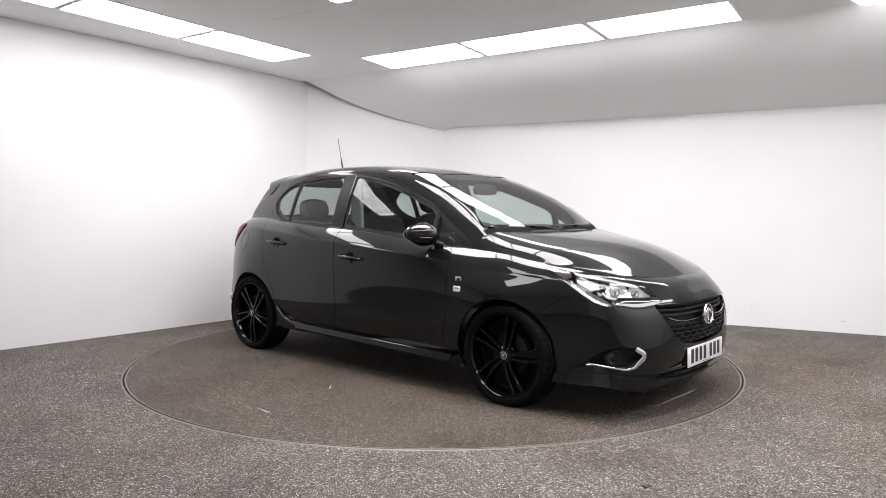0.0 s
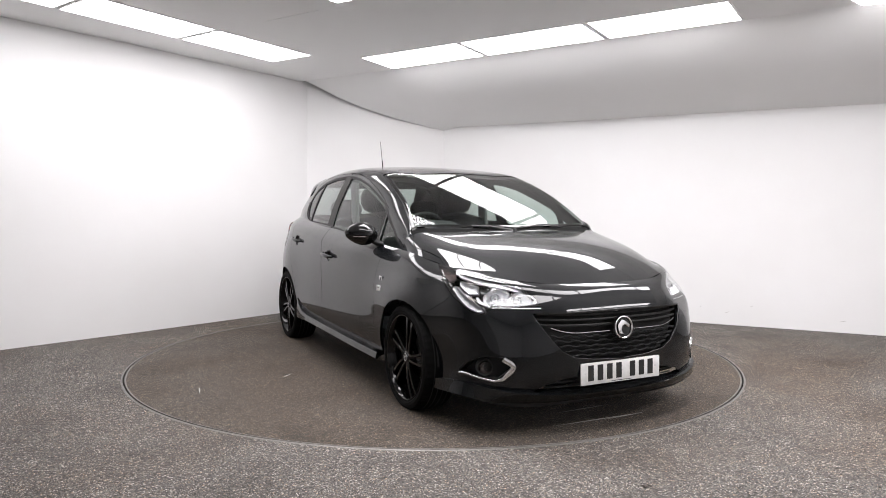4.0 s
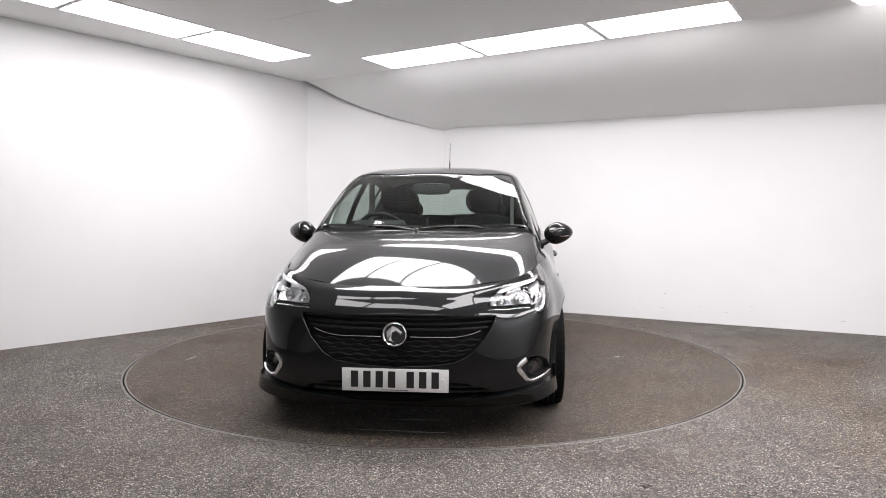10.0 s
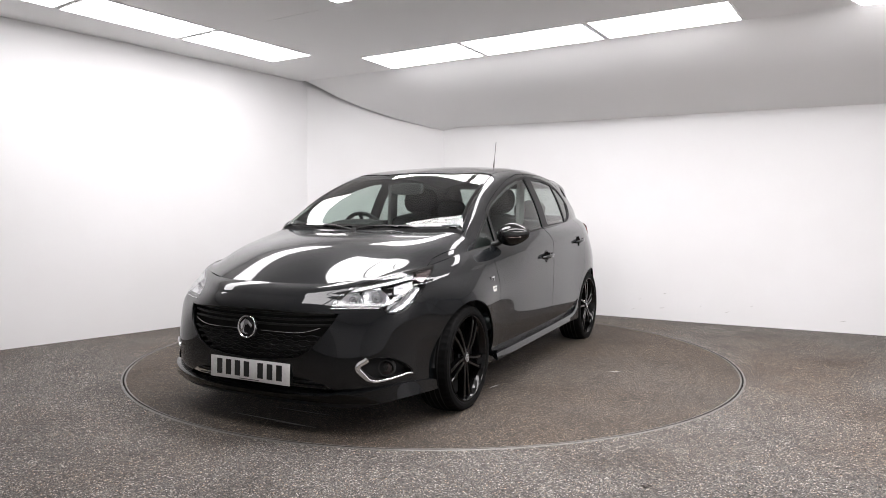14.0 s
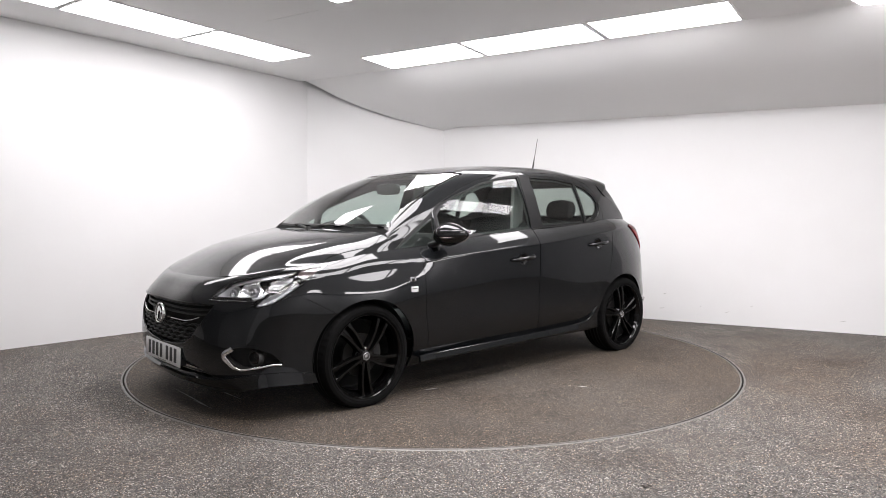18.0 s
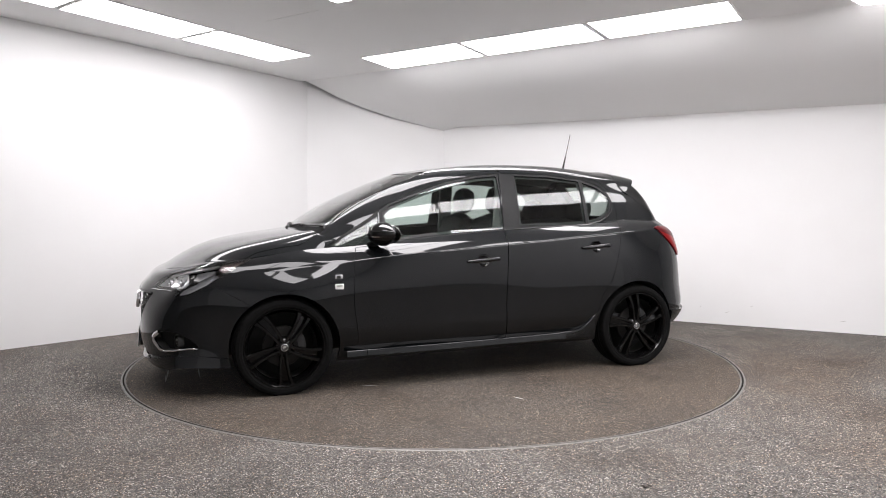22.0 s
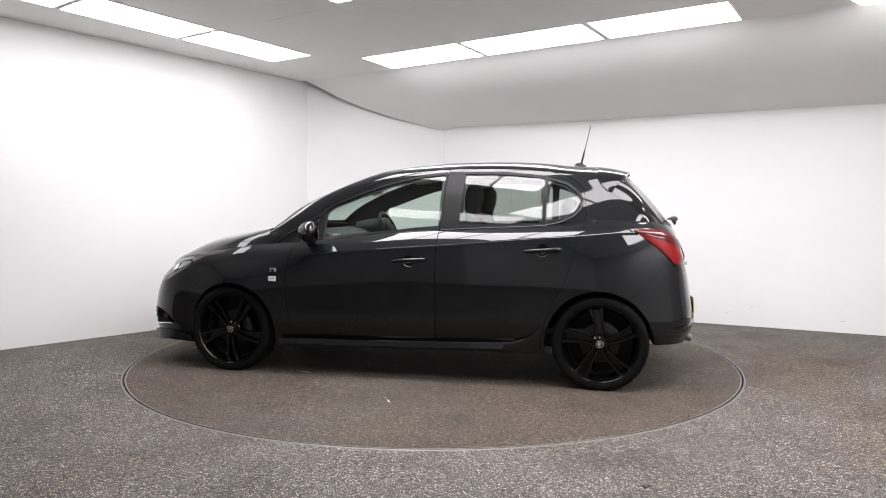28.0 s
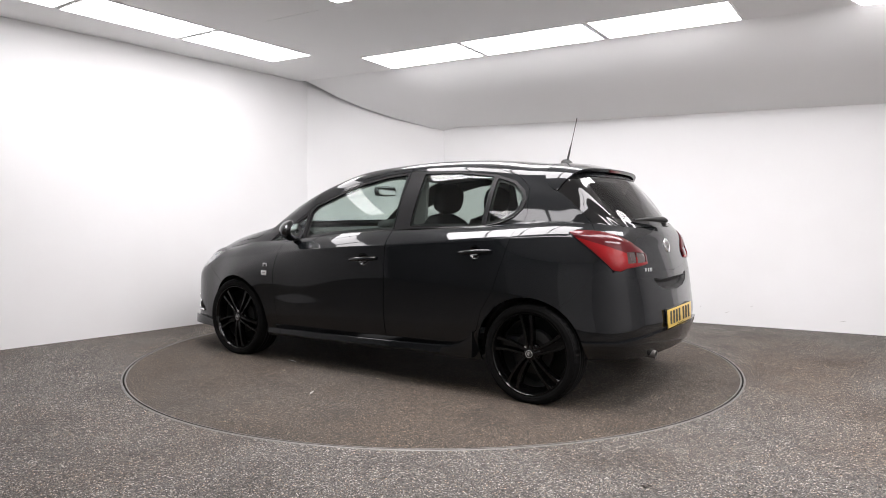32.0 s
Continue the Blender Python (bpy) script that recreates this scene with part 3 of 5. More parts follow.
LOWER = Skin.of_grid(np.concatenate([_side, _shoulder[1:]]))
STATIONS = [tucked(s) for s in STATIONS]
_bonnet = loft(np.array([swollen(s, 0) for s in STATIONS[:4]]).transpose(1, 0, 2), 80, 96, mirror_v=True)
_cabin = loft(np.array([swollen(s, min(1, i / 3)) for i, s in enumerate(STATIONS[3:])]).transpose(1, 0, 2), 230, 96, mirror_v=True)
_bonnet[:, -1] = _cabin[:, 0]
UPPER = Skin.of_grid(np.concatenate([_bonnet, _cabin[:, 1:]], axis=1))


def poly_field(points, axes=(0, 2), grow=0.0):
    """Signed distance to a polygon in a plane of the car's space; negative inside."""
    p = np.array(points, float)
    q = np.roll(p, -1, axis=0)

    def field(v):
        x = v[:, list(axes)]
        best = np.full(len(x), 1e9)
        odd = np.zeros(len(x), bool)
        for a, b in zip(p, q):
            ab = b - a
            t = np.clip(((x - a) @ ab) / (ab @ ab + 1e-12), 0, 1)
            best = np.minimum(best, np.linalg.norm(x - a - t[:, None] * ab, axis=1))
            cross = (a[1] > x[:, 1]) != (b[1] > x[:, 1])
            with np.errstate(divide="ignore", invalid="ignore"):
                hit = x[:, 0] < (b[0] - a[0]) * (x[:, 1] - a[1]) / (b[1] - a[1] + 1e-15) + a[0]
            odd ^= cross & hit
        return np.where(odd, -best, best) - grow
    return field


def disc_field(cx, cz, r, axes=(0, 2)):
    return lambda v: np.hypot(v[:, axes[0]] - cx, v[:, axes[1]] - cz) - r


def both(*fields):
    return lambda v: np.max([f(v) for f in fields], axis=0)


def either(*fields):
    return lambda v: np.min([f(v) for f in fields], axis=0)


def less(f, g):
    return lambda v: np.maximum(f(v), -g(v))


def evened(skin, across, edge=None):
    """A pane's skin laid on one smooth curved sheet: across is the axis that is solved for. It meets its edge where a field is given."""
    a, b = [k for k in range(3) if k != across]
    u, v = skin.v[:, a], skin.v[:, b]
    u, v = (u - u.mean()), (v - v.mean())
    cols = np.stack([np.ones_like(u), u, v, u * u, u * v, v * v], 1)
    if across == 0:
        y2 = skin.v[:, 1] ** 2
        cols = np.stack([np.ones_like(v), v, v * v, y2, y2 * v, y2 * y2, y2 * v * v], 1)
    k = np.linalg.lstsq(cols, skin.v[:, across], rcond=None)[0]
    out = skin.v.copy()
    near = 1.0 if edge is None else np.clip(.35 - edge(skin.v) / .03, 0, 1)
    out[:, across] += (cols @ k - out[:, across]) * near
    return Skin(out, skin.faces, skin.n)


def side_sheet(skin):
    """The side panes lie on one barrel-shaped sheet: upright at the waist, leaning in more and more towards the roof."""
    v = UPPER.v[(UPPER.v[:, 1] > .5) & (UPPER.v[:, 2] > 1.0) & (UPPER.v[:, 2] < 1.3) & (UPPER.v[:, 0] < .6) & (UPPER.v[:, 0] > -1.12)]
    lean = lambda z: .345 * (z - 1.07) + .42 * (z - 1.07) ** 2
    k = np.polyfit(v[:, 0], v[:, 1] + lean(v[:, 2]), 3)
    out = skin.v.copy()
    out[:, 1] = np.polyval(k, out[:, 0]) - lean(out[:, 2])
    return Skin(out, skin.faces, skin.n)


def split_by(skin, *fields):
    """The piece inside all fields, cut one after the other for crisp corners, and the pieces left over."""
    rest = []
    for f in fields:
        skin, out = skin.cut(f)
        rest.append(out)
    return skin, rest


# ---------- the car: cutting lines ----------
GAP = 0.0028
ARCH_F, ARCH_R = disc_field(1.245, .287, .330), disc_field(-1.256, .288, .334)
HANDLES = either(lambda v: np.hypot(v[:, 0] + .040, (v[:, 2] - .788) * 1.05) - .040, lambda v: np.hypot(v[:, 0] + .905, (v[:, 2] - .866) * 1.05) - .040)
ARCHES = either(ARCH_F, ARCH_R)


def turned_field(points, k):
    """A polygon seen from a corner of the car: its first coordinate runs along the corner's diagonal."""
    p = poly_field(points, (0, 1))

    def field(v):
        s = (v[:, 1] - k * v[:, 0]) * 0.7071
        return p(np.stack([s, v[:, 2]], 1))
    return field


def front_half(f):
    return lambda v: np.maximum(f(v), 0.6 - v[:, 0])


def rear_half(f):
    return lambda v: np.maximum(f(v), 0.9 + v[:, 0])


HEADLIGHT = front_half(turned_field([(-1.105, .643), (-1.065, .69), (-.985, .738), (-.86, .768), (-.72, .793), (-.60, .814), (-.490, .832), (-.505, .808), (-.585, .728),
                                     (-.660, .660), (-.735, .614), (-.805, .599), (-.845, .602), (-.862, .644), (-1.0, .640)], 1))
FOG = front_half(turned_field([(-.985, .388), (-.992, .35), (-.905, .280), (-.70, .292), (-.69, .312), (-.745, .362), (-.82, .394), (-.90, .402)], 1))
TAIL = rear_half(lambda v: poly_field([(.498, 1.0), (.56, 1.012), (.66, 1.006), (.76, .985), (.86, .945), (.95, .897), (1.0, .862), (1.0, .806), (.90, .800), (.80, .792),
                                      (.755, .778), (.71, .786), (.66, .838), (.58, .918)], (0, 1))(np.stack([-(v[:, 0] + v[:, 1]) * 0.7071, v[:, 2]], 1)))
SCOOP = rear_half(poly_field([(-.335, .772), (-.24, .764), (0, .752), (.24, .764), (.335, .772), (.35, .715), (.29, .672), (.16, .645), (0, .636), (-.16, .645), (-.29, .672), (-.35, .715)], (1, 2)))
GRILLE = front_half(poly_field([(-.488, .612), (0, .622), (.488, .612), (.474, .575), (.428, .50), (.36, .425), (.29, .388), (.16, .370), (0, .364), (-.16, .370), (-.29, .388), (-.36, .425), (-.428, .50), (-.474, .575)], (1, 2)))
INTAKE = front_half(poly_field([(-.50, .222), (.50, .222), (.43, .262), (.33, .288), (.20, .295), (-.20, .295), (-.33, .288), (-.43, .262)], (1, 2)))
LIP = front_half(lambda v: v[:, 2] - (.208 + .048 * np.clip(np.abs(v[:, 1]) / .72, 0, 1) ** 2.5 - .12 * np.clip(1.75 - v[:, 0], 0, 1)))
BUMPER = poly_field([(2.4, -.1), (2.4, .95), (1.76, .95), (1.665, .70), (1.632, .655), (1.46, .56), (1.30, .45), (1.24, -.1)])
REAR_BUMPER = poly_field([(-2.3, -.1), (-2.3, .735), (-1.80, .735), (-1.72, .775), (-1.66, .80), (-1.50, .615), (-1.25, .45), (-1.246, -.1)])
REAR_LIP = rear_half(lambda v: v[:, 2] - (.388 + .03 * np.clip((-1.75 - v[:, 0]) / .15, 0, 1)))
DOOR_F = poly_field([(.795, .05), (.805, .36), (.828, .52), (.832, .66), (.822, .80), (.800, .885), (.655, .902), (.632, 1.128), (.50, 1.196), (.33, 1.272), (.13, 1.342), (-.08, 1.387),
                     (-.262, 1.402), (-.245, 1.20), (-.225, .98), (-.22, .87), (-.21, .50), (-.23, .05)])
DOOR_R = poly_field([(-.23, .05), (-.21, .50), (-.22, .87), (-.225, .98), (-.245, 1.20), (-.262, 1.402), (-.65, 1.405), (-.92, 1.385), (-1.07, 1.340), (-1.155, 1.265), (-1.175, 1.10), (-1.135, .98),
                     (-1.095, .83), (-1.035, .64), (-.96, .53), (-.92, .40), (-.85, .305), (-.77, .262), (-.70, .05)])
SIDE_UP = lambda v: 0.45 - v[:, 1]
GLASS_F = both(SIDE_UP, poly_field([(.605, .918), (.603, 1.105), (.55, 1.152), (.34, 1.232), (.15, 1.296), (-.06, 1.343), (-.235, 1.362), (-.228, 1.0), (.33, .955)]))
GLASS_TRI = both(SIDE_UP, poly_field([(.958, .890), (.645, .912), (.628, 1.085), (.70, 1.045), (.86, .950)]))
GLASS_R = both(SIDE_UP, poly_field([(-.352, 1.018), (-.372, 1.366), (-.65, 1.362), (-.900, 1.336), (-.888, 1.030)]))
GLASS_Q = both(SIDE_UP, poly_field([(-.912, 1.036), (-.924, 1.329), (-1.045, 1.292), (-1.115, 1.235), (-1.135, 1.185), (-1.10, 1.118), (-1.01, 1.062)]))
FRAME_F = both(SIDE_UP, poly_field([(.632, .902), (.622, 1.120), (.55, 1.166), (.34, 1.246), (.15, 1.312), (-.06, 1.359), (-.250, 1.380), (-.222, .985), (.33, .940)]))
FRAME_R = both(SIDE_UP, poly_field([(-.228, .988), (-.256, 1.382), (-.65, 1.378), (-.90, 1.352), (-1.05, 1.310), (-1.13, 1.247), (-1.153, 1.185), (-1.115, 1.103), (-1.01, 1.045), (-.88, 1.018)]))
FRAME_TRI = both(SIDE_UP, poly_field([(.99, .878), (.632, .902), (.622, 1.122), (.70, 1.066), (.87, .965)]))


def pick_z(v, curve):
    """Linear reading of (x, value) pairs."""
    xs, ys = zip(*sorted(curve))
    return np.interp(v, xs, ys)


HOOD = lambda v: np.maximum(np.abs(v[:, 1]) - pick_z(v[:, 0], [(2.0, .80), (1.72, .80), (1.55, .708), (1.40, .697), (1.25, .718), (1.15, .728), (1.09, .718), (1.05, .695), (0, .68)]),
                            pick_z(np.abs(v[:, 1]), [(0, 1.120), (.35, 1.092), (.60, 1.042), (.70, 1.022), (.8, 1.03)]) - v[:, 0])
COWL = lambda v: np.maximum(HOOD(v) * -1, np.maximum(pick_z(np.abs(v[:, 1]), [(0, 1.090), (.35, 1.058), (.60, .998), (.8, .945)]) - v[:, 0], np.abs(v[:, 1]) - .690))
SCREEN = lambda v: np.max([v[:, 0] - pick_z(np.abs(v[:, 1]), [(0, 1.086), (.35, 1.054), (.60, .994), (.8, .94)]),
                           pick_z(np.abs(v[:, 1]), [(0, .330), (.3, .310), (.5, .265), (.6, .245)]) - v[:, 0],
                           np.abs(v[:, 1]) - pick_z(v[:, 0], [(1.0, .682), (.97, .674), (.75, .634), (.5, .603), (.25, .566)])], axis=0)
ROOF = lambda v: np.max([v[:, 0] - pick_z(np.abs(v[:, 1]), [(0, .323), (.3, .303), (.5, .258), (.6, .238)]), -1.235 - v[:, 0], np.abs(v[:, 1]) - pick_z(v[:, 0], [(.3, .558), (0, .548), (-.6, .528), (-1.25, .500)])], axis=0)
HATCH = lambda v: v[:, 0] - pick_z(v[:, 2], [(.60, -1.66), (.78, -1.715), (1.0, -1.600), (1.075, -1.535), (1.20, -1.385), (1.285, -1.262), (1.36, -1.235), (1.5, -1.238)])
HATCH_GLASS = lambda v: np.max([1.042 - v[:, 2], v[:, 0] - pick_z(v[:, 2], [(1.0, -1.57), (1.075, -1.548), (1.20, -1.398), (1.275, -1.285), (1.5, -1.285)]),
                                v[:, 2] - pick_z(v[:, 0], [(-1.70, 1.335), (-1.40, 1.335), (-1.27, 1.262)])], axis=0)


def gapped(f, g=GAP):
    return lambda v: f(v) + g


def sides(name, make, parent, label=""):
    """The same part on both sides of the car. make(flip) gives mesh data."""
    return [part(name, make(m), None, parent, label) for m in (False, True)]


def skin_pair(s, m):
    return s.mirrored() if m else s


def mat(bm_or_me, material):
    if isinstance(bm_or_me, bmesh.types.BMesh):
        me = bpy.data.meshes.new("panel")
        bm_or_me.to_mesh(me)
        bm_or_me.free()
        bm_or_me = me
    bm_or_me.materials.append(material)
    return bm_or_me


def flip_bm(bm):
    bmesh.ops.scale(bm, vec=(1, -1, 1), verts=bm.verts[:])
    bmesh.ops.reverse_faces(bm, faces=bm.faces[:])
    return bm


car = empty("car")
tagged(car, "dark grey metallic five-door hatchback car with black alloy wheels", "car")

# ---------- outer panels ----------
LOW = LOWER.outside(ARCHES)


def crop(s, lo, hi, axis=0):
    return s.inside(lambda v: np.maximum(lo - v[:, axis], v[:, axis] - hi))


def build_panels():
    low = LOW
    # nose
    nose = low.inside(gapped(BUMPER, .0018))
    nose = nose.outside(HEADLIGHT)
    nose, _ = nose.outside(gapped(GRILLE, 0)), None
    lip = nose.inside(LIP)
    nose = nose.outside(LIP)
    nose = nose.outside(INTAKE).outside(FOG)
    bumper = part("front_bumper", panel_mesh("b", [nose, nose.mirrored()], 0.02), M["paint"], car, "dark grey painted bumper with a wide grille opening")
    under = lip.inside(lambda v: v[:, 2] - .178)
    lip = lip.outside(lambda v: v[:, 2] - .178)
    part("lip_spoiler", panel_mesh("b", [lip.moved(.024), lip.moved(.024).mirrored()], 0.045), M["paint"], bumper, "low front splitter lip")
    part("lip_underside", panel_mesh("b", [under.moved(.018), under.moved(.018).mirrored()], 0.01), M["plastic"], bumper, "black plastic splitter underside")
    # tail
    tail = low.inside(gapped(REAR_BUMPER, .0012)).outside(TAIL).outside(SCOOP)
    rl = tail.inside(REAR_LIP)
    tail = tail.outside(REAR_LIP)
    rb = part("rear_bumper", panel_mesh("b", [tail, tail.mirrored()], 0.02), M["paint"], car, "dark grey painted rear bumper")
    part("rear_skirt", panel_mesh("b", [rl.moved(.019), rl.moved(.019).mirrored()], 0.035), M["paint"], rb, "deep painted lower rear skirt")
    # bonnet, roof, tailgate
    hood = UPPER.inside(gapped(HOOD))
    part("bonnet", panel_mesh("b", [hood, hood.mirrored()], 0.015), M["paint"], car, "smooth bonnet with a crease along each side")
    roof = UPPER.inside(gapped(ROOF))
    part("roof", panel_mesh("b", [roof, roof.mirrored()], 0.012), M["paint"], car)
    gate_low = low.outside(REAR_BUMPER).inside(gapped(HATCH)).outside(TAIL).outside(SCOOP)
    gate_up = UPPER.inside(gapped(HATCH)).outside(HATCH_GLASS)
    gate = part("tailgate", panel_mesh("b", [gate_low, gate_low.mirrored(), gate_up, gate_up.mirrored()], 0.012), M["paint"], car, "closed tailgate with a wrap-round dark window")
    rg = UPPER.inside(gapped(HATCH, 0.001)).inside(gapped(HATCH_GLASS, 0.002)).moved(-0.003)
    rg_in = rg.inside(lambda v: np.max([1.075 - v[:, 2], v[:, 2] - 1.335, np.abs(v[:, 1]) - pick_z(v[:, 2], [(1.0, .53), (1.35, .47)]), v[:, 0] + 1.30], axis=0))
    rg_edge = rg.outside(lambda v: np.max([1.075 - v[:, 2], v[:, 2] - 1.335, np.abs(v[:, 1]) - pick_z(v[:, 2], [(1.0, .53), (1.35, .47)]), v[:, 0] + 1.30], axis=0))
    part("rear_window", panel_mesh("b", [rg_in, rg_in.mirrored()], 0), M["privacy"], gate, "dark tinted rear window")
    part("window_surround", panel_mesh("b", [rg_edge, rg_edge.mirrored()], 0), M["black_gloss"], gate, "gloss black glass surround")
    # windscreen
    ws = evened(UPPER.inside(gapped(SCREEN, 0.004)), 0, SCREEN).moved(-0.004)
    clear = ws.inside(gapped(SCREEN, 0.024))
    band = ws.outside(gapped(SCREEN, 0.024))
    screen = part("windscreen", panel_mesh("b", [clear, clear.mirrored()], 0), M["glass"], car, "clear raked windscreen with a slight green tint")
    part("black_border", panel_mesh("b", [band, band.mirrored()], 0), M["black_gloss"], screen)
    cowl = UPPER.inside(COWL).moved(-0.012)
    part("cowl_panel", panel_mesh("b", [cowl, cowl.mirrored()], 0.0), M["rubber"], car, "black plastic scuttle panel under the wipers")

    # sides
    wing_low = low.outside(either(DOOR_F, BUMPER, HEADLIGHT)).inside(lambda v: .72 - v[:, 0])
    frame_low = low.outside(either(DOOR_F, DOOR_R, BUMPER, REAR_BUMPER, HATCH, TAIL)).inside(lambda v: v[:, 0] - .72)
    up_side = UPPER.outside(either(HOOD, COWL, SCREEN, ROOF, HATCH, DOOR_F, DOOR_R, FRAME_TRI))
    wing_up = up_side.inside(lambda v: np.maximum(.985 - v[:, 0], v[:, 2] - .99))
    frame_up = up_side.outside(lambda v: np.maximum(.985 - v[:, 0], v[:, 2] - .99))
    door_f_low, door_f_up = low.inside(gapped(DOOR_F)).outside(HANDLES), UPPER.inside(both(SIDE_UP, gapped(DOOR_F))).outside(FRAME_F)
    door_r_low, door_r_up = low.inside(gapped(DOOR_R)).outside(HANDLES), UPPER.inside(both(SIDE_UP, gapped(DOOR_R))).outside(FRAME_R)
    doors = []
    for m in (False, True):
        part("front_wing", panel_mesh("b", [skin_pair(wing_low, m), skin_pair(wing_up, m)], 0.014), M["paint"], car)
        part("side_frame", panel_mesh("b", [skin_pair(frame_low, m), skin_pair(frame_up, m)], 0.014), M["paint"], car, "roof pillar and rear quarter panel")
        df = part("front_door", panel_mesh("b", [skin_pair(door_f_low, m), skin_pair(door_f_up, m)], 0.012), M["paint"], car, "closed front door")
        dr = part("rear_door", panel_mesh("b", [skin_pair(door_r_low, m), skin_pair(door_r_up, m)], 0.012), M["paint"], car, "closed rear door")
        for d, frame, panes in ((df, FRAME_F, [("side_window", GLASS_F, "glass", "clear front door window")]), (dr, FRAME_R, [("side_window", GLASS_R, "privacy", "tinted rear door window"), ("quarter_window", GLASS_Q, "privacy", "small tinted quarter window")])):
            edge = UPPER.inside(frame).outside(either(*[p[1] for p in panes])).moved(-0.002)
            part("window_frame", panel_mesh("b", [skin_pair(edge, m)], 0.012), M["satin"], d, "satin black window frame and pillar")
            for name, field, glassy, label in panes:
                g = side_sheet(UPPER.inside(gapped(field, -0.004))).moved(-0.008)
                part(name, panel_mesh("b", [skin_pair(g, m)], 0), M[glassy], d, label)
        edge = UPPER.inside(FRAME_TRI).outside(GLASS_TRI).moved(-0.002)
        tri = part("front_quarter_light", panel_mesh("b", [skin_pair(evened(UPPER.inside(gapped(GLASS_TRI, -0.004)), 1).moved(-0.008), m)], 0), M["glass"], car, "small triangular window")
        part("window_frame", panel_mesh("b", [skin_pair(edge, m)], 0.010), M["satin"], tri)
        doors.append((df, dr))
    # dark inner shell, which shows in the joints, with the windows and arches cut out
    holes = either(gapped(GLASS_F, .018), gapped(GLASS_R, .016), gapped(GLASS_Q, .014), gapped(GLASS_TRI, .012), gapped(SCREEN, .03))
    back = lambda v: np.max([1.075 - v[:, 2], v[:, 2] - 1.335, np.abs(v[:, 1]) - pick_z(v[:, 2], [(1.0, .53), (1.35, .47)]), v[:, 0] + 1.30], axis=0)
    inner_up = UPPER.outside(either(holes, back)).moved(-0.014)
    inner_low = low.outside(either(gapped(HANDLES, -.006), gapped(GRILLE, -.01), gapped(INTAKE, -.01), gapped(FOG, -.006), gapped(HEADLIGHT, .004), gapped(SCOOP, -.006))).moved(-0.014)
    part("body_shell", panel_mesh("b", [inner_low, inner_low.mirrored(), inner_up, inner_up.mirrored()], 0), M["seal"], car, "dark inner body shell")
    lining = UPPER.inside(lambda v: np.max([v[:, 0] - .27, -1.28 - v[:, 0], np.abs(v[:, 1]) - .57], axis=0)).moved(-0.035)
    part("headlining", panel_mesh("b", [lining, lining.mirrored()], 0), M["headlining"], car, "pale grey headlining")
    return bumper, gate, doors, screen


BUMPER_OB, GATE_OB, DOORS, SCREEN_OB = build_panels()


# ---------- wheels ----------
HUB_Z = 0.289


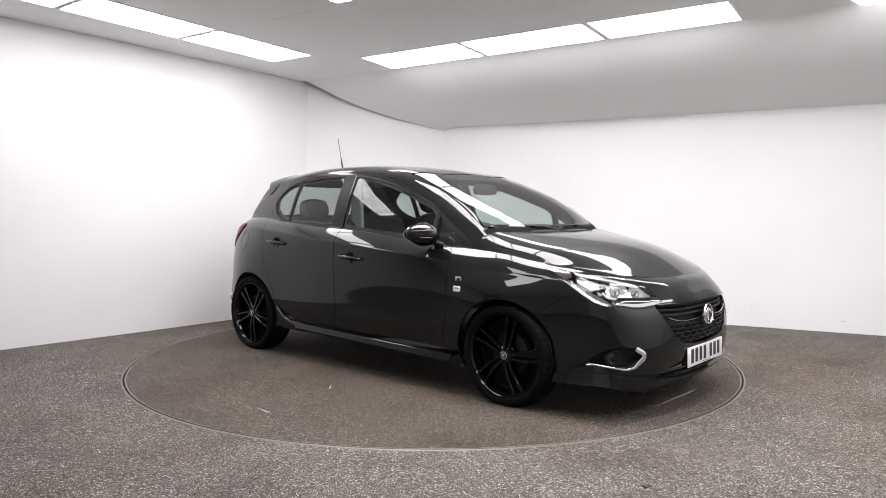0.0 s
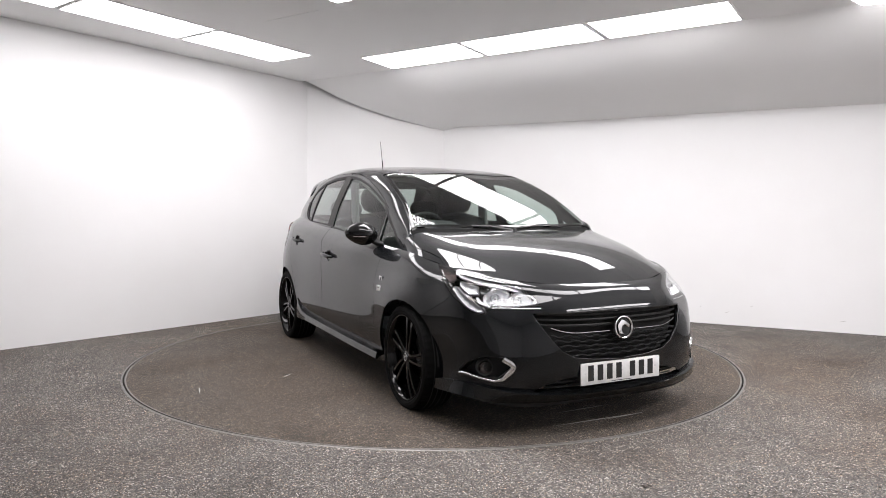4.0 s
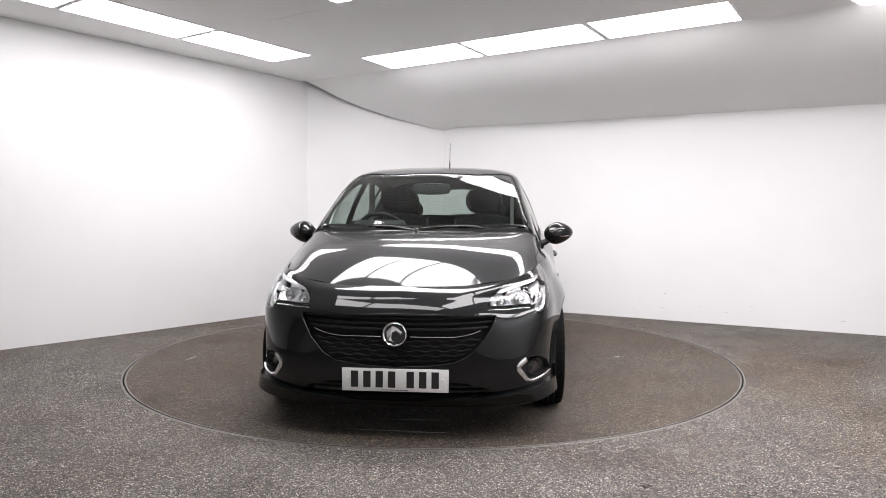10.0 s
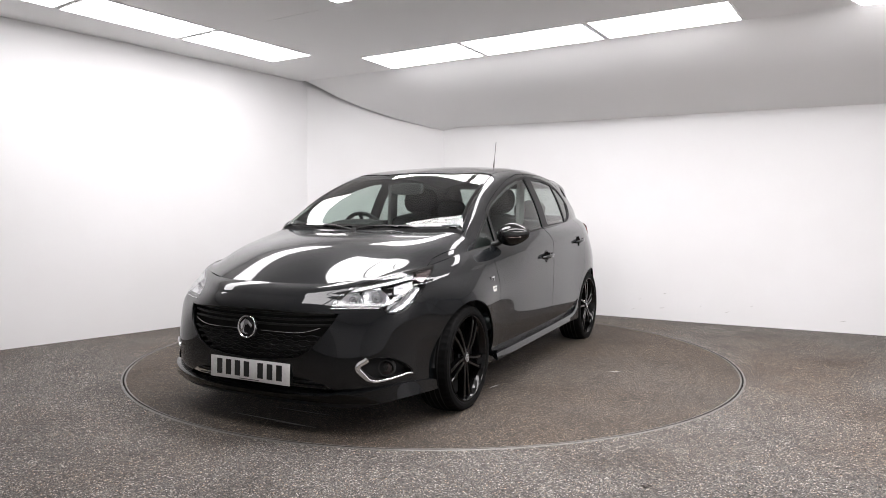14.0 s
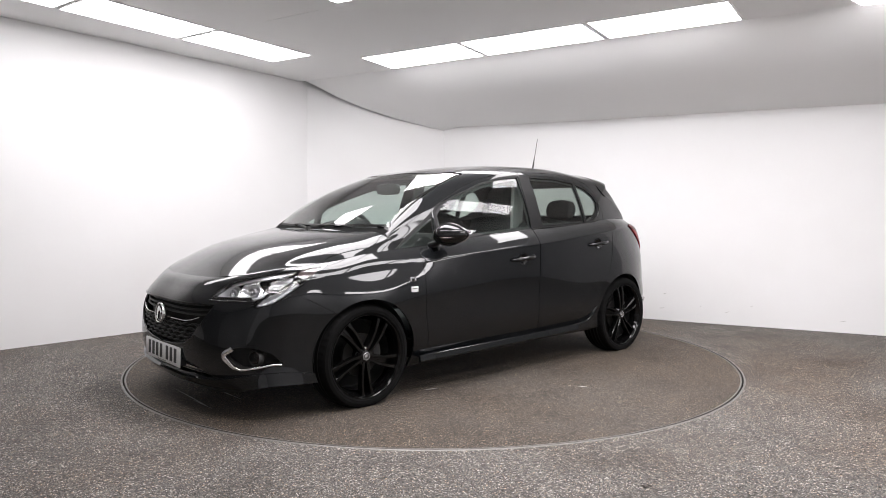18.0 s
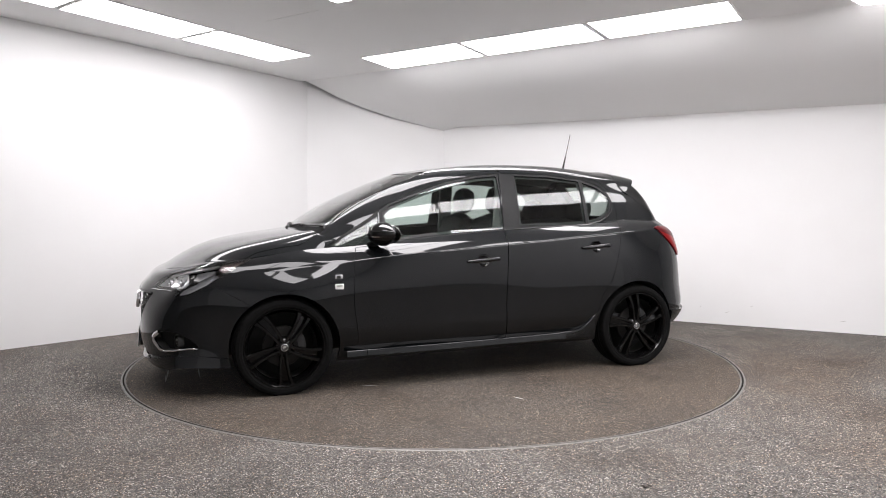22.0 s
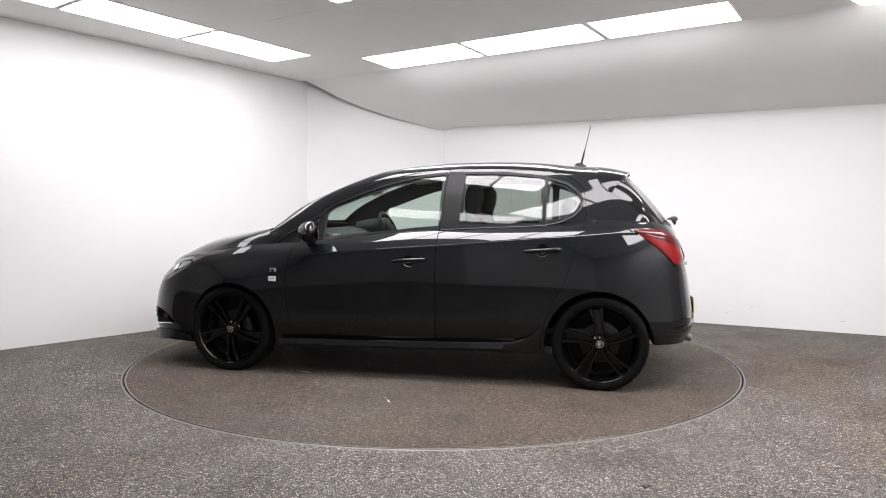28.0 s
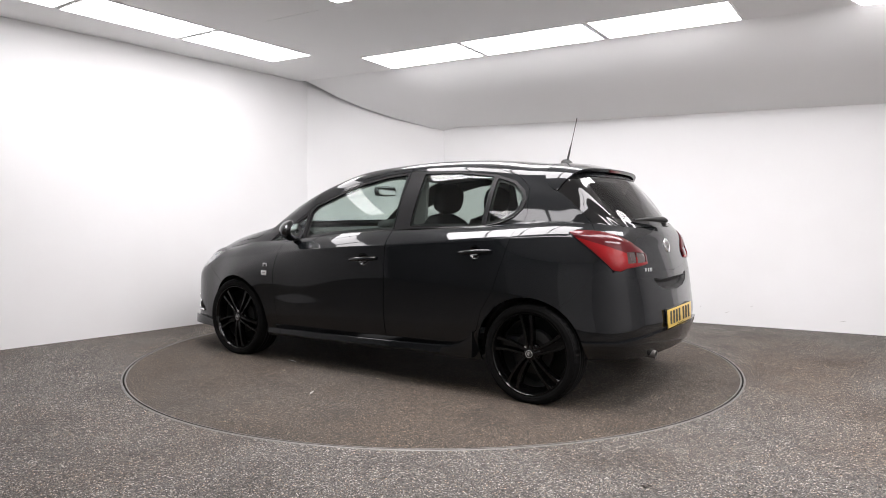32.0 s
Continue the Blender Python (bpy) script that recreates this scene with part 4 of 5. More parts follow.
def build_wheel():
    root = empty("wheel", car)
    r = 0.303
    tyre = lathe([(.232, -.085), (.244, -.095), (.266, -.1025), (.284, -.098), (.294, -.086), (.2985, -.062), (r, -.03), (r, .03), (.2985, .062), (.294, .086), (.285, .097), (.268, .1025), (.256, .1005),
                  (.253, .1015), (.250, .0995), (.243, .094), (.232, .085)], 144, "y")
    # cross grooves in the tread's shoulders
    for v in tyre.verts:
        rr = math.hypot(v.co.x, v.co.z)
        if rr > .291 and abs(v.co.y) > .05 and int(round(math.atan2(v.co.z, v.co.x) / (2 * math.pi) * 144)) % 3 == 0:
            k = (rr - .006) / rr
            v.co.x, v.co.z = v.co.x * k, v.co.z * k
    for v in tyre.verts:
        v.co.z = max(v.co.z, -HUB_Z)
    part("tyre", smooth_all(tyre, 25), M["rubber"], root, "low-profile black tyre")
    bm = bmesh.new()
    for k in range(4):
        y = (-.048, -.016, .016, .048)[k]
        add(bm, lathe([(.3034, y - .0035), (.3034, y + .0035)], 72, "y"))
    for v in bm.verts:
        v.co.z = max(v.co.z, -HUB_Z)
    part("tread_groove", bm, M["dark"], root)
    part("rim", lathe([(.233, .088), (.2415, .0935), (.2400, .0970), (.2365, .0970), (.2325, .0925), (.2275, .080), (.219, .060), (.208, .02), (.203, -.09), (.233, -.09)], 96, "y"), M["rim"], root, "gloss black alloy rim")
    # five forked spokes: two sharp blades that part towards the rim, with a deep channel between
    for k in range(5):
        a0 = radians(55 + 72 * k)
        bm = bmesh.new()
        for side in (-1, 1):
            rows = []
            for t in np.linspace(0, 1, 13):
                rad = .024 + (.229 - .024) * t
                ang = a0 - 0.08 * t ** 1.6
                off = side * (.0115 + .022 * t) + .010 * t * (1 - t)
                w = .0095 - .001 * t + .006 * t ** 6
                y = .079 + .006 * math.sin(t * 2.6) - .002 * t
                c = Vector((math.cos(ang), 0, math.sin(ang))) * rad
                d = Vector((-math.sin(ang), 0, math.cos(ang)))
                prof = ((-1, -.050), (-.96, -.004), (-.72, .0), (.72, .0), (.96, -.004), (1, -.034))
                rows.append([bm.verts.new(c + d * (off + w * s) + Vector((0, y + dy, 0))) for s, dy in prof])
            for p, q in zip(rows, rows[1:]):
                for j in range(5):
                    bm.faces.new((p[j], p[j + 1], q[j + 1], q[j]))
        # channel floor between the blades
        rows = []
        for t in np.linspace(0, 1, 9):
            rad, ang = .024 + .204 * t, a0 - 0.08 * t ** 1.6
            c = Vector((math.cos(ang), 0, math.sin(ang))) * rad
            d = Vector((-math.sin(ang), 0, math.cos(ang)))
            rows.append([bm.verts.new(c + d * s * (.0115 + .022 * t) + Vector((0, .058 - .018 * t, 0))) for s in (-1, 1)])
        for p, q in zip(rows, rows[1:]):
            bm.faces.new((p[0], p[1], q[1], q[0]))
        bmesh.ops.recalc_face_normals(bm, faces=bm.faces[:])
        part("spoke", smooth_all(bm, 18), M["rim"], root)
    part("hub", lathe([(.001, .082), (.026, .082), (.034, .079), (.050, .068), (.060, .055), (.062, .03)], 40, "y"), M["rim"], root)
    part("centre_cap", lathe([(.0185, .0835), (.0190, .0870), (.0205, .0875), (.0225, .0865), (.0230, .080)], 32, "y"), M["silver"], root, "thin silver ring round the centre cap")
    part("cap_disc", lathe([(.001, .0850), (.0185, .0845)], 24, "y"), M["ink"], root)
    part("cap_emblem", prism([(-.012, .008), (.004, .013), (.012, .003), (.004, -.013), (.001, -.003), (-.008, .0)], .0848, .0866, "y"), M["silver"], root)
    for k in range(5):
        a = radians(19 + 72 * k)
        part("wheel_bolt", lathe([(.001, .075), (.0075, .075), (.0095, .070), (.0095, .05)], 6, "y"), M["silver"] if k == 1 else M["rim"], root, "silver locking bolt" if k == 1 else "", at=pose(.047 * math.cos(a), 0, .047 * math.sin(a)))
    part("brake_disc", lathe([(.05, .0), (.05, .022), (.075, .024), (.122, .024), (.124, .020), (.124, .008), (.05, .008)], 48, "y"), M["brake"], root, "dull dark brake disc")
    cal = prism([(.136 * math.cos(a), .136 * math.sin(a)) for a in np.linspace(2.3, 3.4, 9)] + [(.085 * math.cos(a), .085 * math.sin(a)) for a in np.linspace(3.4, 2.3, 7)], -.01, .036, "y", .003)
    part("brake_caliper", cal, M["plastic"], root)
    part("inner_barrel", lathe([(.206, .02), (.202, -.085), (.06, -.088)], 48, "y"), M["dark"], root)
    return root


def build_wheels():
    first = build_wheel()
    first.matrix_basis = pose(1.253, .756, HUB_Z)
    spots = [(-1.266, .758, 0, 40), (1.253, -.756, 180, 22), (-1.266, -.758, 180, 70)]
    for x, y, turn, spin in spots:
        w = copy_thing(first, pose(x, y, HUB_Z, 0, 0, turn) @ pose(0, 0, 0, 0, spin, 0))
        for p in w.children:
            # the flattened foot of the tyre stays on the ground
            if p.name.startswith("ty") or p.name.startswith("tread"):
                p.matrix_basis = pose(0, 0, 0, 0, -spin, 0)
    for x in (1.245, -1.256):
        for s in (1, -1):
            bm = lathe([(.329, .10), (.329, -.16), (.01, -.165)], 64, "y")
            bmesh.ops.bisect_plane(bm, geom=bm.verts[:] + bm.edges[:] + bm.faces[:], plane_co=(0, 0, .0), plane_no=(0, 0, 1), clear_inner=True)
            part("wheel_arch_liner", bm, M["dark"], car, at=pose(x, s * .70, .290, 0, 0, 0 if s > 0 else 180))


build_wheels()


# ---------- lights, grille, plates ----------
def surface_point(skin, k, s, z):
    """The point of a skin on the car's corner at diagonal coordinate s and height z, with its outward normal."""
    d = ((skin.v[:, 1] - k * skin.v[:, 0]) * .7071 - s) ** 2 + (skin.v[:, 2] - z) ** 2
    d = d + np.where(k * skin.v[:, 0] > .6, 0, 9)
    i = int(np.argmin(d))
    n = Vector(skin.n[i]).normalized()
    return Vector(skin.v[i]), n


def aim(p, n, spin=0):
    """A pose at p whose z axis is n."""
    return Matrix.Translation(p) @ Vector(n).to_track_quat("Z", "Y").to_matrix().to_4x4() @ pose(0, 0, 0, 0, 0, spin)


def ribbon(points, normals, width, depth):
    """A flat band with thickness along points on a surface."""
    bm = bmesh.new()
    rows = []
    k = len(points)
    for i in range(k):
        p, n = Vector(points[i]), Vector(normals[i]).normalized()
        d = (Vector(points[min(k - 1, i + 1)]) - Vector(points[max(0, i - 1)])).normalized()
        b = n.cross(d).normalized()
        w = width(i / (k - 1)) if callable(width) else width
        rows.append([bm.verts.new(p + b * w * s + n * h) for s, h in ((-.5, -depth), (-.5, depth * .6), (-.3, depth), (.3, depth), (.5, depth * .6), (.5, -depth))])
    for a, b in zip(rows, rows[1:]):
        for j in range(5):
            bm.faces.new((a[j], a[j + 1], b[j + 1], b[j]))
    bm.faces.new(rows[0]), bm.faces.new(rows[-1][::-1])
    bmesh.ops.recalc_face_normals(bm, faces=bm.faces[:])
    return smooth_all(bm, 50)


def corner_path(k, pts, n=24, lift=0.0, skin=None):
    """Points and normals on the skin along a line of (s, z) pairs on a corner."""
    skin = skin or LOWER
    pts = [Vector(p) for p in pts]
    seg = [(b - a).length for a, b in zip(pts, pts[1:])]
    total = sum(seg)
    out, nrm = [], []
    for i in range(n):
        d = total * i / (n - 1)
        for a, b, l in zip(pts, pts[1:], seg):
            if d <= l + 1e-9:
                break
            d -= l
        q = a.lerp(b, min(1, d / l))
        p, m = surface_point(skin, k, q.x, q.y)
        out.append(p + m * lift), nrm.append(m)
    # even out the steps of the grid
    for _ in range(3):
        out = [out[0]] + [(out[i - 1] + 2 * out[i] + out[i + 1]) / 4 for i in range(1, n - 1)] + [out[-1]]
    return out, nrm


def build_headlight(m):
    root = empty("headlight", car)
    tagged(root, "clear headlight with chrome reflectors behind a swept-back lens")
    def put(name, bm, material, label="", parent=root):
        return part(name, flip_bm(bm) if m else bm, material, parent, label)
    lens = LOWER.inside(HEADLIGHT)
    put("lens", panel_mesh("b", [lens.inside(gapped(HEADLIGHT, .003))], 0), M["lens"], "clear plastic lens")
    inner = lens.inside(gapped(HEADLIGHT, .003))
    put("housing", panel_mesh("b", [inner.moved(-.060)], 0), M["black_gloss"], "black inner housing")
    put("lens_edge", panel_mesh("b", [lens.outside(gapped(HEADLIGHT, .0125)).moved(-.001)], .055), M["black_gloss"], "black lens edge")

    def on_corner(v, points):
        return poly_field(points, (0, 1))(np.stack([(v[:, 1] - v[:, 0]) * .7071, v[:, 2]], 1))

    def zone(points, depth, bowl=0.0, facet=0.0, grow=.009):
        """A patch of the lamp's inside, given on the corner's diagonal: set back from the lens, hollowed like a bowl and cut into facets."""
        z = lens.inside(both(gapped(HEADLIGHT, grow), lambda v: on_corner(v, points)))
        d = on_corner(z.v, points)
        s = (z.v[:, 1] - z.v[:, 0]) * .7071
        back = depth + bowl * np.clip(-d / .03, 0, 1) ** .7 + facet * np.abs((s / .043) % 1 - .5) * 2
        n = z.n / (np.linalg.norm(z.n, axis=1, keepdims=True) + 1e-12)
        return Skin(z.v - n * back[:, None], z.faces, z.n)

    def faceted(skin, lip):
        bm = panel_mesh("b", [skin], lip)
        for f in bm.faces:
            f.smooth = False
        return bm

    put("upper_blade", panel_mesh("b", [zone([(-1.02, .712), (-.98, .731), (-.86, .760), (-.72, .785), (-.64, .800), (-.66, .776), (-.74, .760), (-.86, .738), (-.97, .714)], .012)], .012), M["reflector"], "thin bright blade along the upper edge")
    put("rear_blade", faceted(zone([(-.782, .712), (-.768, .744), (-.700, .757), (-.650, .764), (-.665, .740), (-.725, .706)], .024, .008, .003), .012), M["lamp_grey"], "bright swept rear reflector")
    put("dark_corner", panel_mesh("b", [zone([(-.628, .80), (-.53, .822), (-.52, .80), (-.60, .748), (-.635, .762)], .012)], .012), M["smoke_lens"], "smoked rear corner")
    put("signal_reflector", faceted(zone([(-.828, .622), (-.79, .652), (-.70, .697), (-.64, .735), (-.618, .722), (-.67, .678), (-.735, .634), (-.79, .617)], .016, .010, .004), .012), M["lamp_grey"], "fluted turn signal reflector")
    for s, z, pts in ((-.990, .678, [(-1.078, .655), (-1.055, .688), (-.985, .710), (-.950, .702), (-.950, .656)]), (-.880, .690, [(-.938, .657), (-.938, .706), (-.90, .724), (-.85, .724), (-.822, .704), (-.828, .672), (-.85, .658)])):
        put("lamp_bowl", faceted(zone(pts, .016, .030, .004), .014), M["reflector"], "faceted bright metal lamp bowl")
        p, n = surface_point(LOWER, 1, s, z)
        way = Vector((n.x, n.y * .5, .05)).normalized()
        bulb = lathe([(.001, .004), (.009, .001), (.012, -.008), (.012, -.036)], 16)
        bmesh.ops.transform(bulb, matrix=aim(p - n * .020, way), verts=bulb.verts[:])
        put("bulb_shield", bulb, M["chrome"])
        ring = lathe([(.019, -.010), (.021, -.004), (.024, -.006), (.025, -.020)], 24)
        bmesh.ops.transform(ring, matrix=aim(p - n * .020, way), verts=ring.verts[:])
        put("bulb_ring", ring, M["lamp_grey"], "grey ring round the bulb")
    put("light_guide", panel_mesh("b", [zone([(-1.060, .648), (-1.055, .655), (-.855, .656), (-.815, .664), (-.785, .690), (-.776, .684), (-.80, .658), (-.850, .648)], .008, grow=.006)], .008), M["light_guide"], "white daytime light strip along the lower edge")
    pts, nrm = corner_path(1, [(-.875, .636), (-1.0, .632), (-1.105, .636)], 14, .003)
    put("chrome_edge", ribbon(pts, nrm, .0032, .0015), M["chrome"], "thin chrome line under the lens")
    return root


def build_tail_light(m):
    root = empty("tail_light", car)
    tagged(root, "large red wrap-round tail light")
    def put(name, bm, material, label="", parent=root):
        return part(name, flip_bm(bm) if m else bm, material, parent, label)
    lens = LOWER.inside(gapped(TAIL, .003))
    swell = .005 + .010 * np.clip(-TAIL(lens.v) / .03, 0, 1) ** .6
    lens = Skin(lens.v + lens.n / (np.linalg.norm(lens.n, axis=1, keepdims=True) + 1e-9) * swell[:, None], lens.faces, lens.n)
    s = lambda v: -(v[:, 0] + v[:, 1]) * .7071
    def bars(lo, hi):
        return (lambda v: lo - s(v), lambda v: s(v) - hi, lambda v: .824 - v[:, 2], lambda v: v[:, 2] - .888 + .12 * np.clip(s(v) - .87, 0, 1))
    blocks, rest = [], [lens]
    for lo, hi in ((.812, .888), (.895, .984)):
        pieces = [split_by(x, *bars(lo, hi)) for x in rest]
        blocks += [p[0] for p in pieces if p[0].faces]
        rest = [o for p in pieces for o in p[1] if o.faces]
    top = lambda v: v[:, 2] - .936 + .32 * (s(v) - .645)
    put("red_lens", panel_mesh("b", [x.inside(top) for x in rest], .02), M["red_lens"], "bright red lens")
    put("dark_red_lens", panel_mesh("b", [x.outside(top) for x in rest], .02), M["red_dark"], "deep red upper lens")
    for b in blocks:
        put("signal_lens", panel_mesh("b", [b.moved(-.004)], .01), M["smoke_lens"], "smoked clear signal lens")
    return root


for side in (False, True):
    build_headlight(side)
    build_tail_light(side)


def nose_x(y, z):
    """How far forward the nose reaches at a given side offset and height."""
    d = (np.abs(LOWER.v[:, 1] - abs(y)) ** 2 + (LOWER.v[:, 2] - z) ** 2) + np.where(LOWER.v[:, 0] > 1.5, 0, 9)
    i = np.argsort(d)[:6]
    w = 1 / (d[i] + 1e-6)
    return float((LOWER.v[i, 0] * w).sum() / w.sum())


def nose_bar(z_of, y0, y1, width, depth, back, n=40, wave=None):
    """A bar that follows the nose across the car, set back from its skin."""
    pts, nrm = [], []
    for i in range(n):
        y = y0 + (y1 - y0) * i / (n - 1)
        z = z_of(y) + (wave(y) if wave else 0)
        pts.append((nose_x(y, z_of(y)) - back, y, z))
        nrm.append((1, y * .25, .12))
    return ribbon(pts, nrm, width, depth)


def grille_half_width(z):
    return float(np.interp(z, [.364, .370, .388, .425, .50, .575, .612], [.02, .16, .29, .36, .428, .474, .488]))


def build_grille():
    root = empty("grille", car)
    tagged(root, "gloss black radiator grille with wavy lower bars")
    back = LOWER.inside(gapped(GRILLE, -.012)).moved(-.055)
    part("backing", panel_mesh("b", [back, back.mirrored()], 0), M["dark"], root)
    for z in (.598, .572, .545):
        w = grille_half_width(z) - .012
        part("slat", nose_bar(lambda y: z + .008 * (y / .45) ** 2, -w, w, .011, .006, .032), M["seal"], root)
    for j, z in enumerate((.487, .463, .439, .415, .392)):
        w = grille_half_width(z) - .008
        part("wavy_bar", nose_bar(lambda y: z + .012 * (y / .45) ** 2, -w, w, .0105, .006, .018, 90, lambda y: .0035 * max(-1, min(1, 2.2 * math.sin(y * 2 * math.pi / .085 + j * math.pi)))), M["satin"], root)
    for s in (-1, 1):
        w = .408
        part("chrome_strip", nose_bar(lambda y: .512 + .030 * max(0, (abs(y) - .26) / .15) ** 2, s * .072, s * w, .004, .003, .012, 30), M["chrome"], root, "thin chrome strip")
    # raised edge round the opening
    edge = [(w * s, z) for s, seq in ((1, [.364, .370, .388, .425, .50, .575, .606]),) for z in seq for w in [grille_half_width(z)]]
    for s in (-1, 1):
        pts = [(nose_x(y, z) - .004, s * y, z) for y, z in edge]
        nr = [(1, s * y * .5, .1) for y, z in edge]
        part("edge_trim", ribbon(pts, nr, .008, .004), M["black_gloss"], root)
    part("top_edge", nose_bar(lambda y: .618 - .008 * (abs(y) / .47) ** 2, -.468, .468, .012, .004, -.001), M["black_gloss"], root)
    back = LOWER.inside(gapped(INTAKE, -.012)).moved(-.05)
    part("lower_intake", panel_mesh("b", [back, back.mirrored()], 0), M["dark"], root, "dark lower air intake")
    for z in (.238, .262):
        part("intake_bar", nose_bar(lambda y: z, -.42, .42, .007, .005, .03), M["plastic"], root)
    # round emblem: a chrome ring, a dark disc and a plain chrome form
    em = empty("emblem", car, aim((nose_x(0, .525) + .006, 0, .527), (1, 0, .12), 90))
    ring = lathe([(.049, -.006), (.050, .006), (.054, .010), (.058, .009), (.061, .002), (.061, -.010)], 48)
    part("emblem_ring", ring, M["chrome"], em, "chrome ring")
    part("emblem_disc", lathe([(.001, .002), (.050, .001), (.050, -.01)], 40), M["black_gloss"], em)
    bm = prism([(-.030, .034), (.012, .040), (.040, .012), (.030, -.014), (.010, -.038), (-.004, -.030), (.014, -.006), (.006, .010), (-.012, .016), (-.030, .012), (-.040, -.006), (-.034, .012)], .002, .009, "z", .0015)
    part("emblem_form", bm, M["chrome"], em, "plain chrome form")
    return root


build_grille()


def build_fog(m):
    root = empty("fog_lamp", car)
    tagged(root, "round fog lamp in a dark recess with a chrome hook trim")
    def put(name, bm, material, label=""):
        return part(name, flip_bm(bm) if m else bm, material, root, label)
    pocket = LOWER.inside(gapped(FOG, -.008)).moved(-.05)
    put("recess", panel_mesh("b", [pocket], 0), M["dark"], "dark plastic recess")
    wall_ = LOWER.inside(gapped(FOG, -.004)).outside(gapped(FOG, .004))
    put("recess_edge", panel_mesh("b", [wall_.moved(-.004)], .05), M["plastic"])
    p, n = surface_point(LOWER, 1, -.835, .342)
    for name, prof, material, label in (("lamp_ring", [(.034, -.02), (.036, .004), (.040, .006), (.043, .0), (.043, -.03)], "plastic", ""), ("lamp_lens", [(.001, .010), (.018, .008), (.030, .002), (.034, -.006)], "lens", "clear fog lens"), ("lamp_bowl", [(.003, -.028), (.020, -.022), (.033, -.006)], "smoke_lens", "dull reflector")):
        bm = lathe(prof, 32)
        bmesh.ops.transform(bm, matrix=aim(p - n * .030, (n.x + .5, n.y * .4, 0)), verts=bm.verts[:])
        put(name, bm, M[material], label)
    pts, nrm = corner_path(1, [(-.940, .392), (-.985, .372), (-.990, .352), (-.935, .284), (-.90, .283), (-.70, .300)], 44, .003)
    put("chrome_trim", ribbon(pts, nrm, lambda t: .026 - .010 * min(1, max(0, t - .25) * 5) - .006 * t, .006), M["chrome"], "angular chrome trim")
    return root


for side in (False, True):
    build_fog(side)


def build_plate(name, at, material, label):
    root = empty(name, car, at)
    tagged(root, label)
    part("plate_base", box((.520, .111, .006), (0, 0, 0), .002), material, root)
    x = -.198
    for i in range(7):
        x += .030 if i == 4 else 0
        part("dark_bar", box((.036, .079, .0012), (x, .003, .0034)), M["ink"], root)
        x += .0605
    for s in (-.232, .232):
        part("screw_cap", lathe([(.001, .0055), (.005, .005), (.0065, .003)], 16), M["frame_white"] if material is M["plate_white"] else M["plate_yellow"], root, at=pose(s, .005, 0))
    part("thin_line", box((.13, .003, .0012), (0, -.048, .0034)), M["ink"], root)
    return root


def stand(p, n):
    """A pose at p with z along n and y as near to up as can be."""
    z = Vector(n).normalized()
    x = Vector((0, 0, 1)).cross(z).normalized()
    y = z.cross(x)
    return Matrix.Translation(p) @ Matrix((x, y, z)).transposed().to_4x4()


build_plate("front_plate", stand((2.094, .0, .302), (1, 0, .03)), M["plate_white"], "white front number plate")
part("plate_holder", box((.03, .50, .10), (2.070, 0, .302), .004), M["plastic"], car, "black plate holder")


def tail_x(y, z):
    """How far back the tail reaches at a given side offset and height."""
    d = (np.abs(LOWER.v[:, 1] - abs(y)) ** 2 + (LOWER.v[:, 2] - z) ** 2) + np.where(LOWER.v[:, 0] < -1.4, 0, 9)
    i = np.argsort(d)[:6]
    w = 1 / (d[i] + 1e-6)
    return float((LOWER.v[i, 0] * w).sum() / w.sum())


build_plate("rear_plate", stand((tail_x(.2, .474) - .010, 0, .474), (-1, 0, .06)), M["plate_yellow"], "yellow rear number plate")
part("plate_mount", box((.03, .49, .09), (tail_x(.2, .488) + .006, 0, .488), .004), M["plastic"], car)


# ---------- fittings on the car ----------
def side_y(x, z, up=False):
    skin = UPPER if up else LOWER
    d = (skin.v[:, 0] - x) ** 2 + (skin.v[:, 2] - z) ** 2 + np.where(skin.v[:, 1] > .3, 0, 9)
    i = np.argsort(d)[:6]
    w = 1 / (d[i] + 1e-6)
    return float((skin.v[i, 1] * w).sum() / w.sum())


def ellipse_mesh(a, b, depth, n=28):
    """A shallow scooped cup, open along +y."""
    bm = bmesh.new()
    rings = []
    for k, dy in ((1.0, .0015), (.93, -.001), (.7, -depth * .7), (.35, -depth)):
        rings.append([bm.verts.new((a * k * math.cos(2 * math.pi * i / n), dy, b * k * math.sin(2 * math.pi * i / n))) for i in range(n)])
    for p, q in zip(rings, rings[1:]):
        for i in range(n):
            bm.faces.new((p[i], p[(i + 1) % n], q[(i + 1) % n], q[i]))
    bm.faces.new(rings[-1])
    bmesh.ops.recalc_face_normals(bm, faces=bm.faces[:])
    return smooth_all(bm, 60)


def build_handle(door, m, x, z):
    y = side_y(x, z)
    s = -1 if m else 1
    root = empty("door_handle", car, Matrix.Translation((x, s * y, z)) @ (pose(0, 0, 0, 0, 0, 180) if m else Matrix.Identity(4)))
    tagged(root, "body-coloured pull handle over a dark cup")
    f = 1 if not m else -1
    cup = ellipse_mesh(.042, .040, .028)
    for v in cup.verts:
        v.co.y += .001
    part("cup", cup, M["black_gloss"], root, "dark scooped cup")
    pts = []
    for i in range(13):
        t = i / 12
        pts.append((f * (.112 - .224 * t), .010 + .026 * math.sin(math.pi * min(1, max(0, t))) ** .5, -.008 + .018 * t))
    part("grip", tube(pts, lambda t: .0125 - .005 * abs(2 * t - 1) ** 3, 12, flat=1.15), M["paint"], root, "dark grey grip bar")
    part("lock_cap", box((.030, .014, .026), (f * -.098, .012, .008), .005), M["paint"], root)


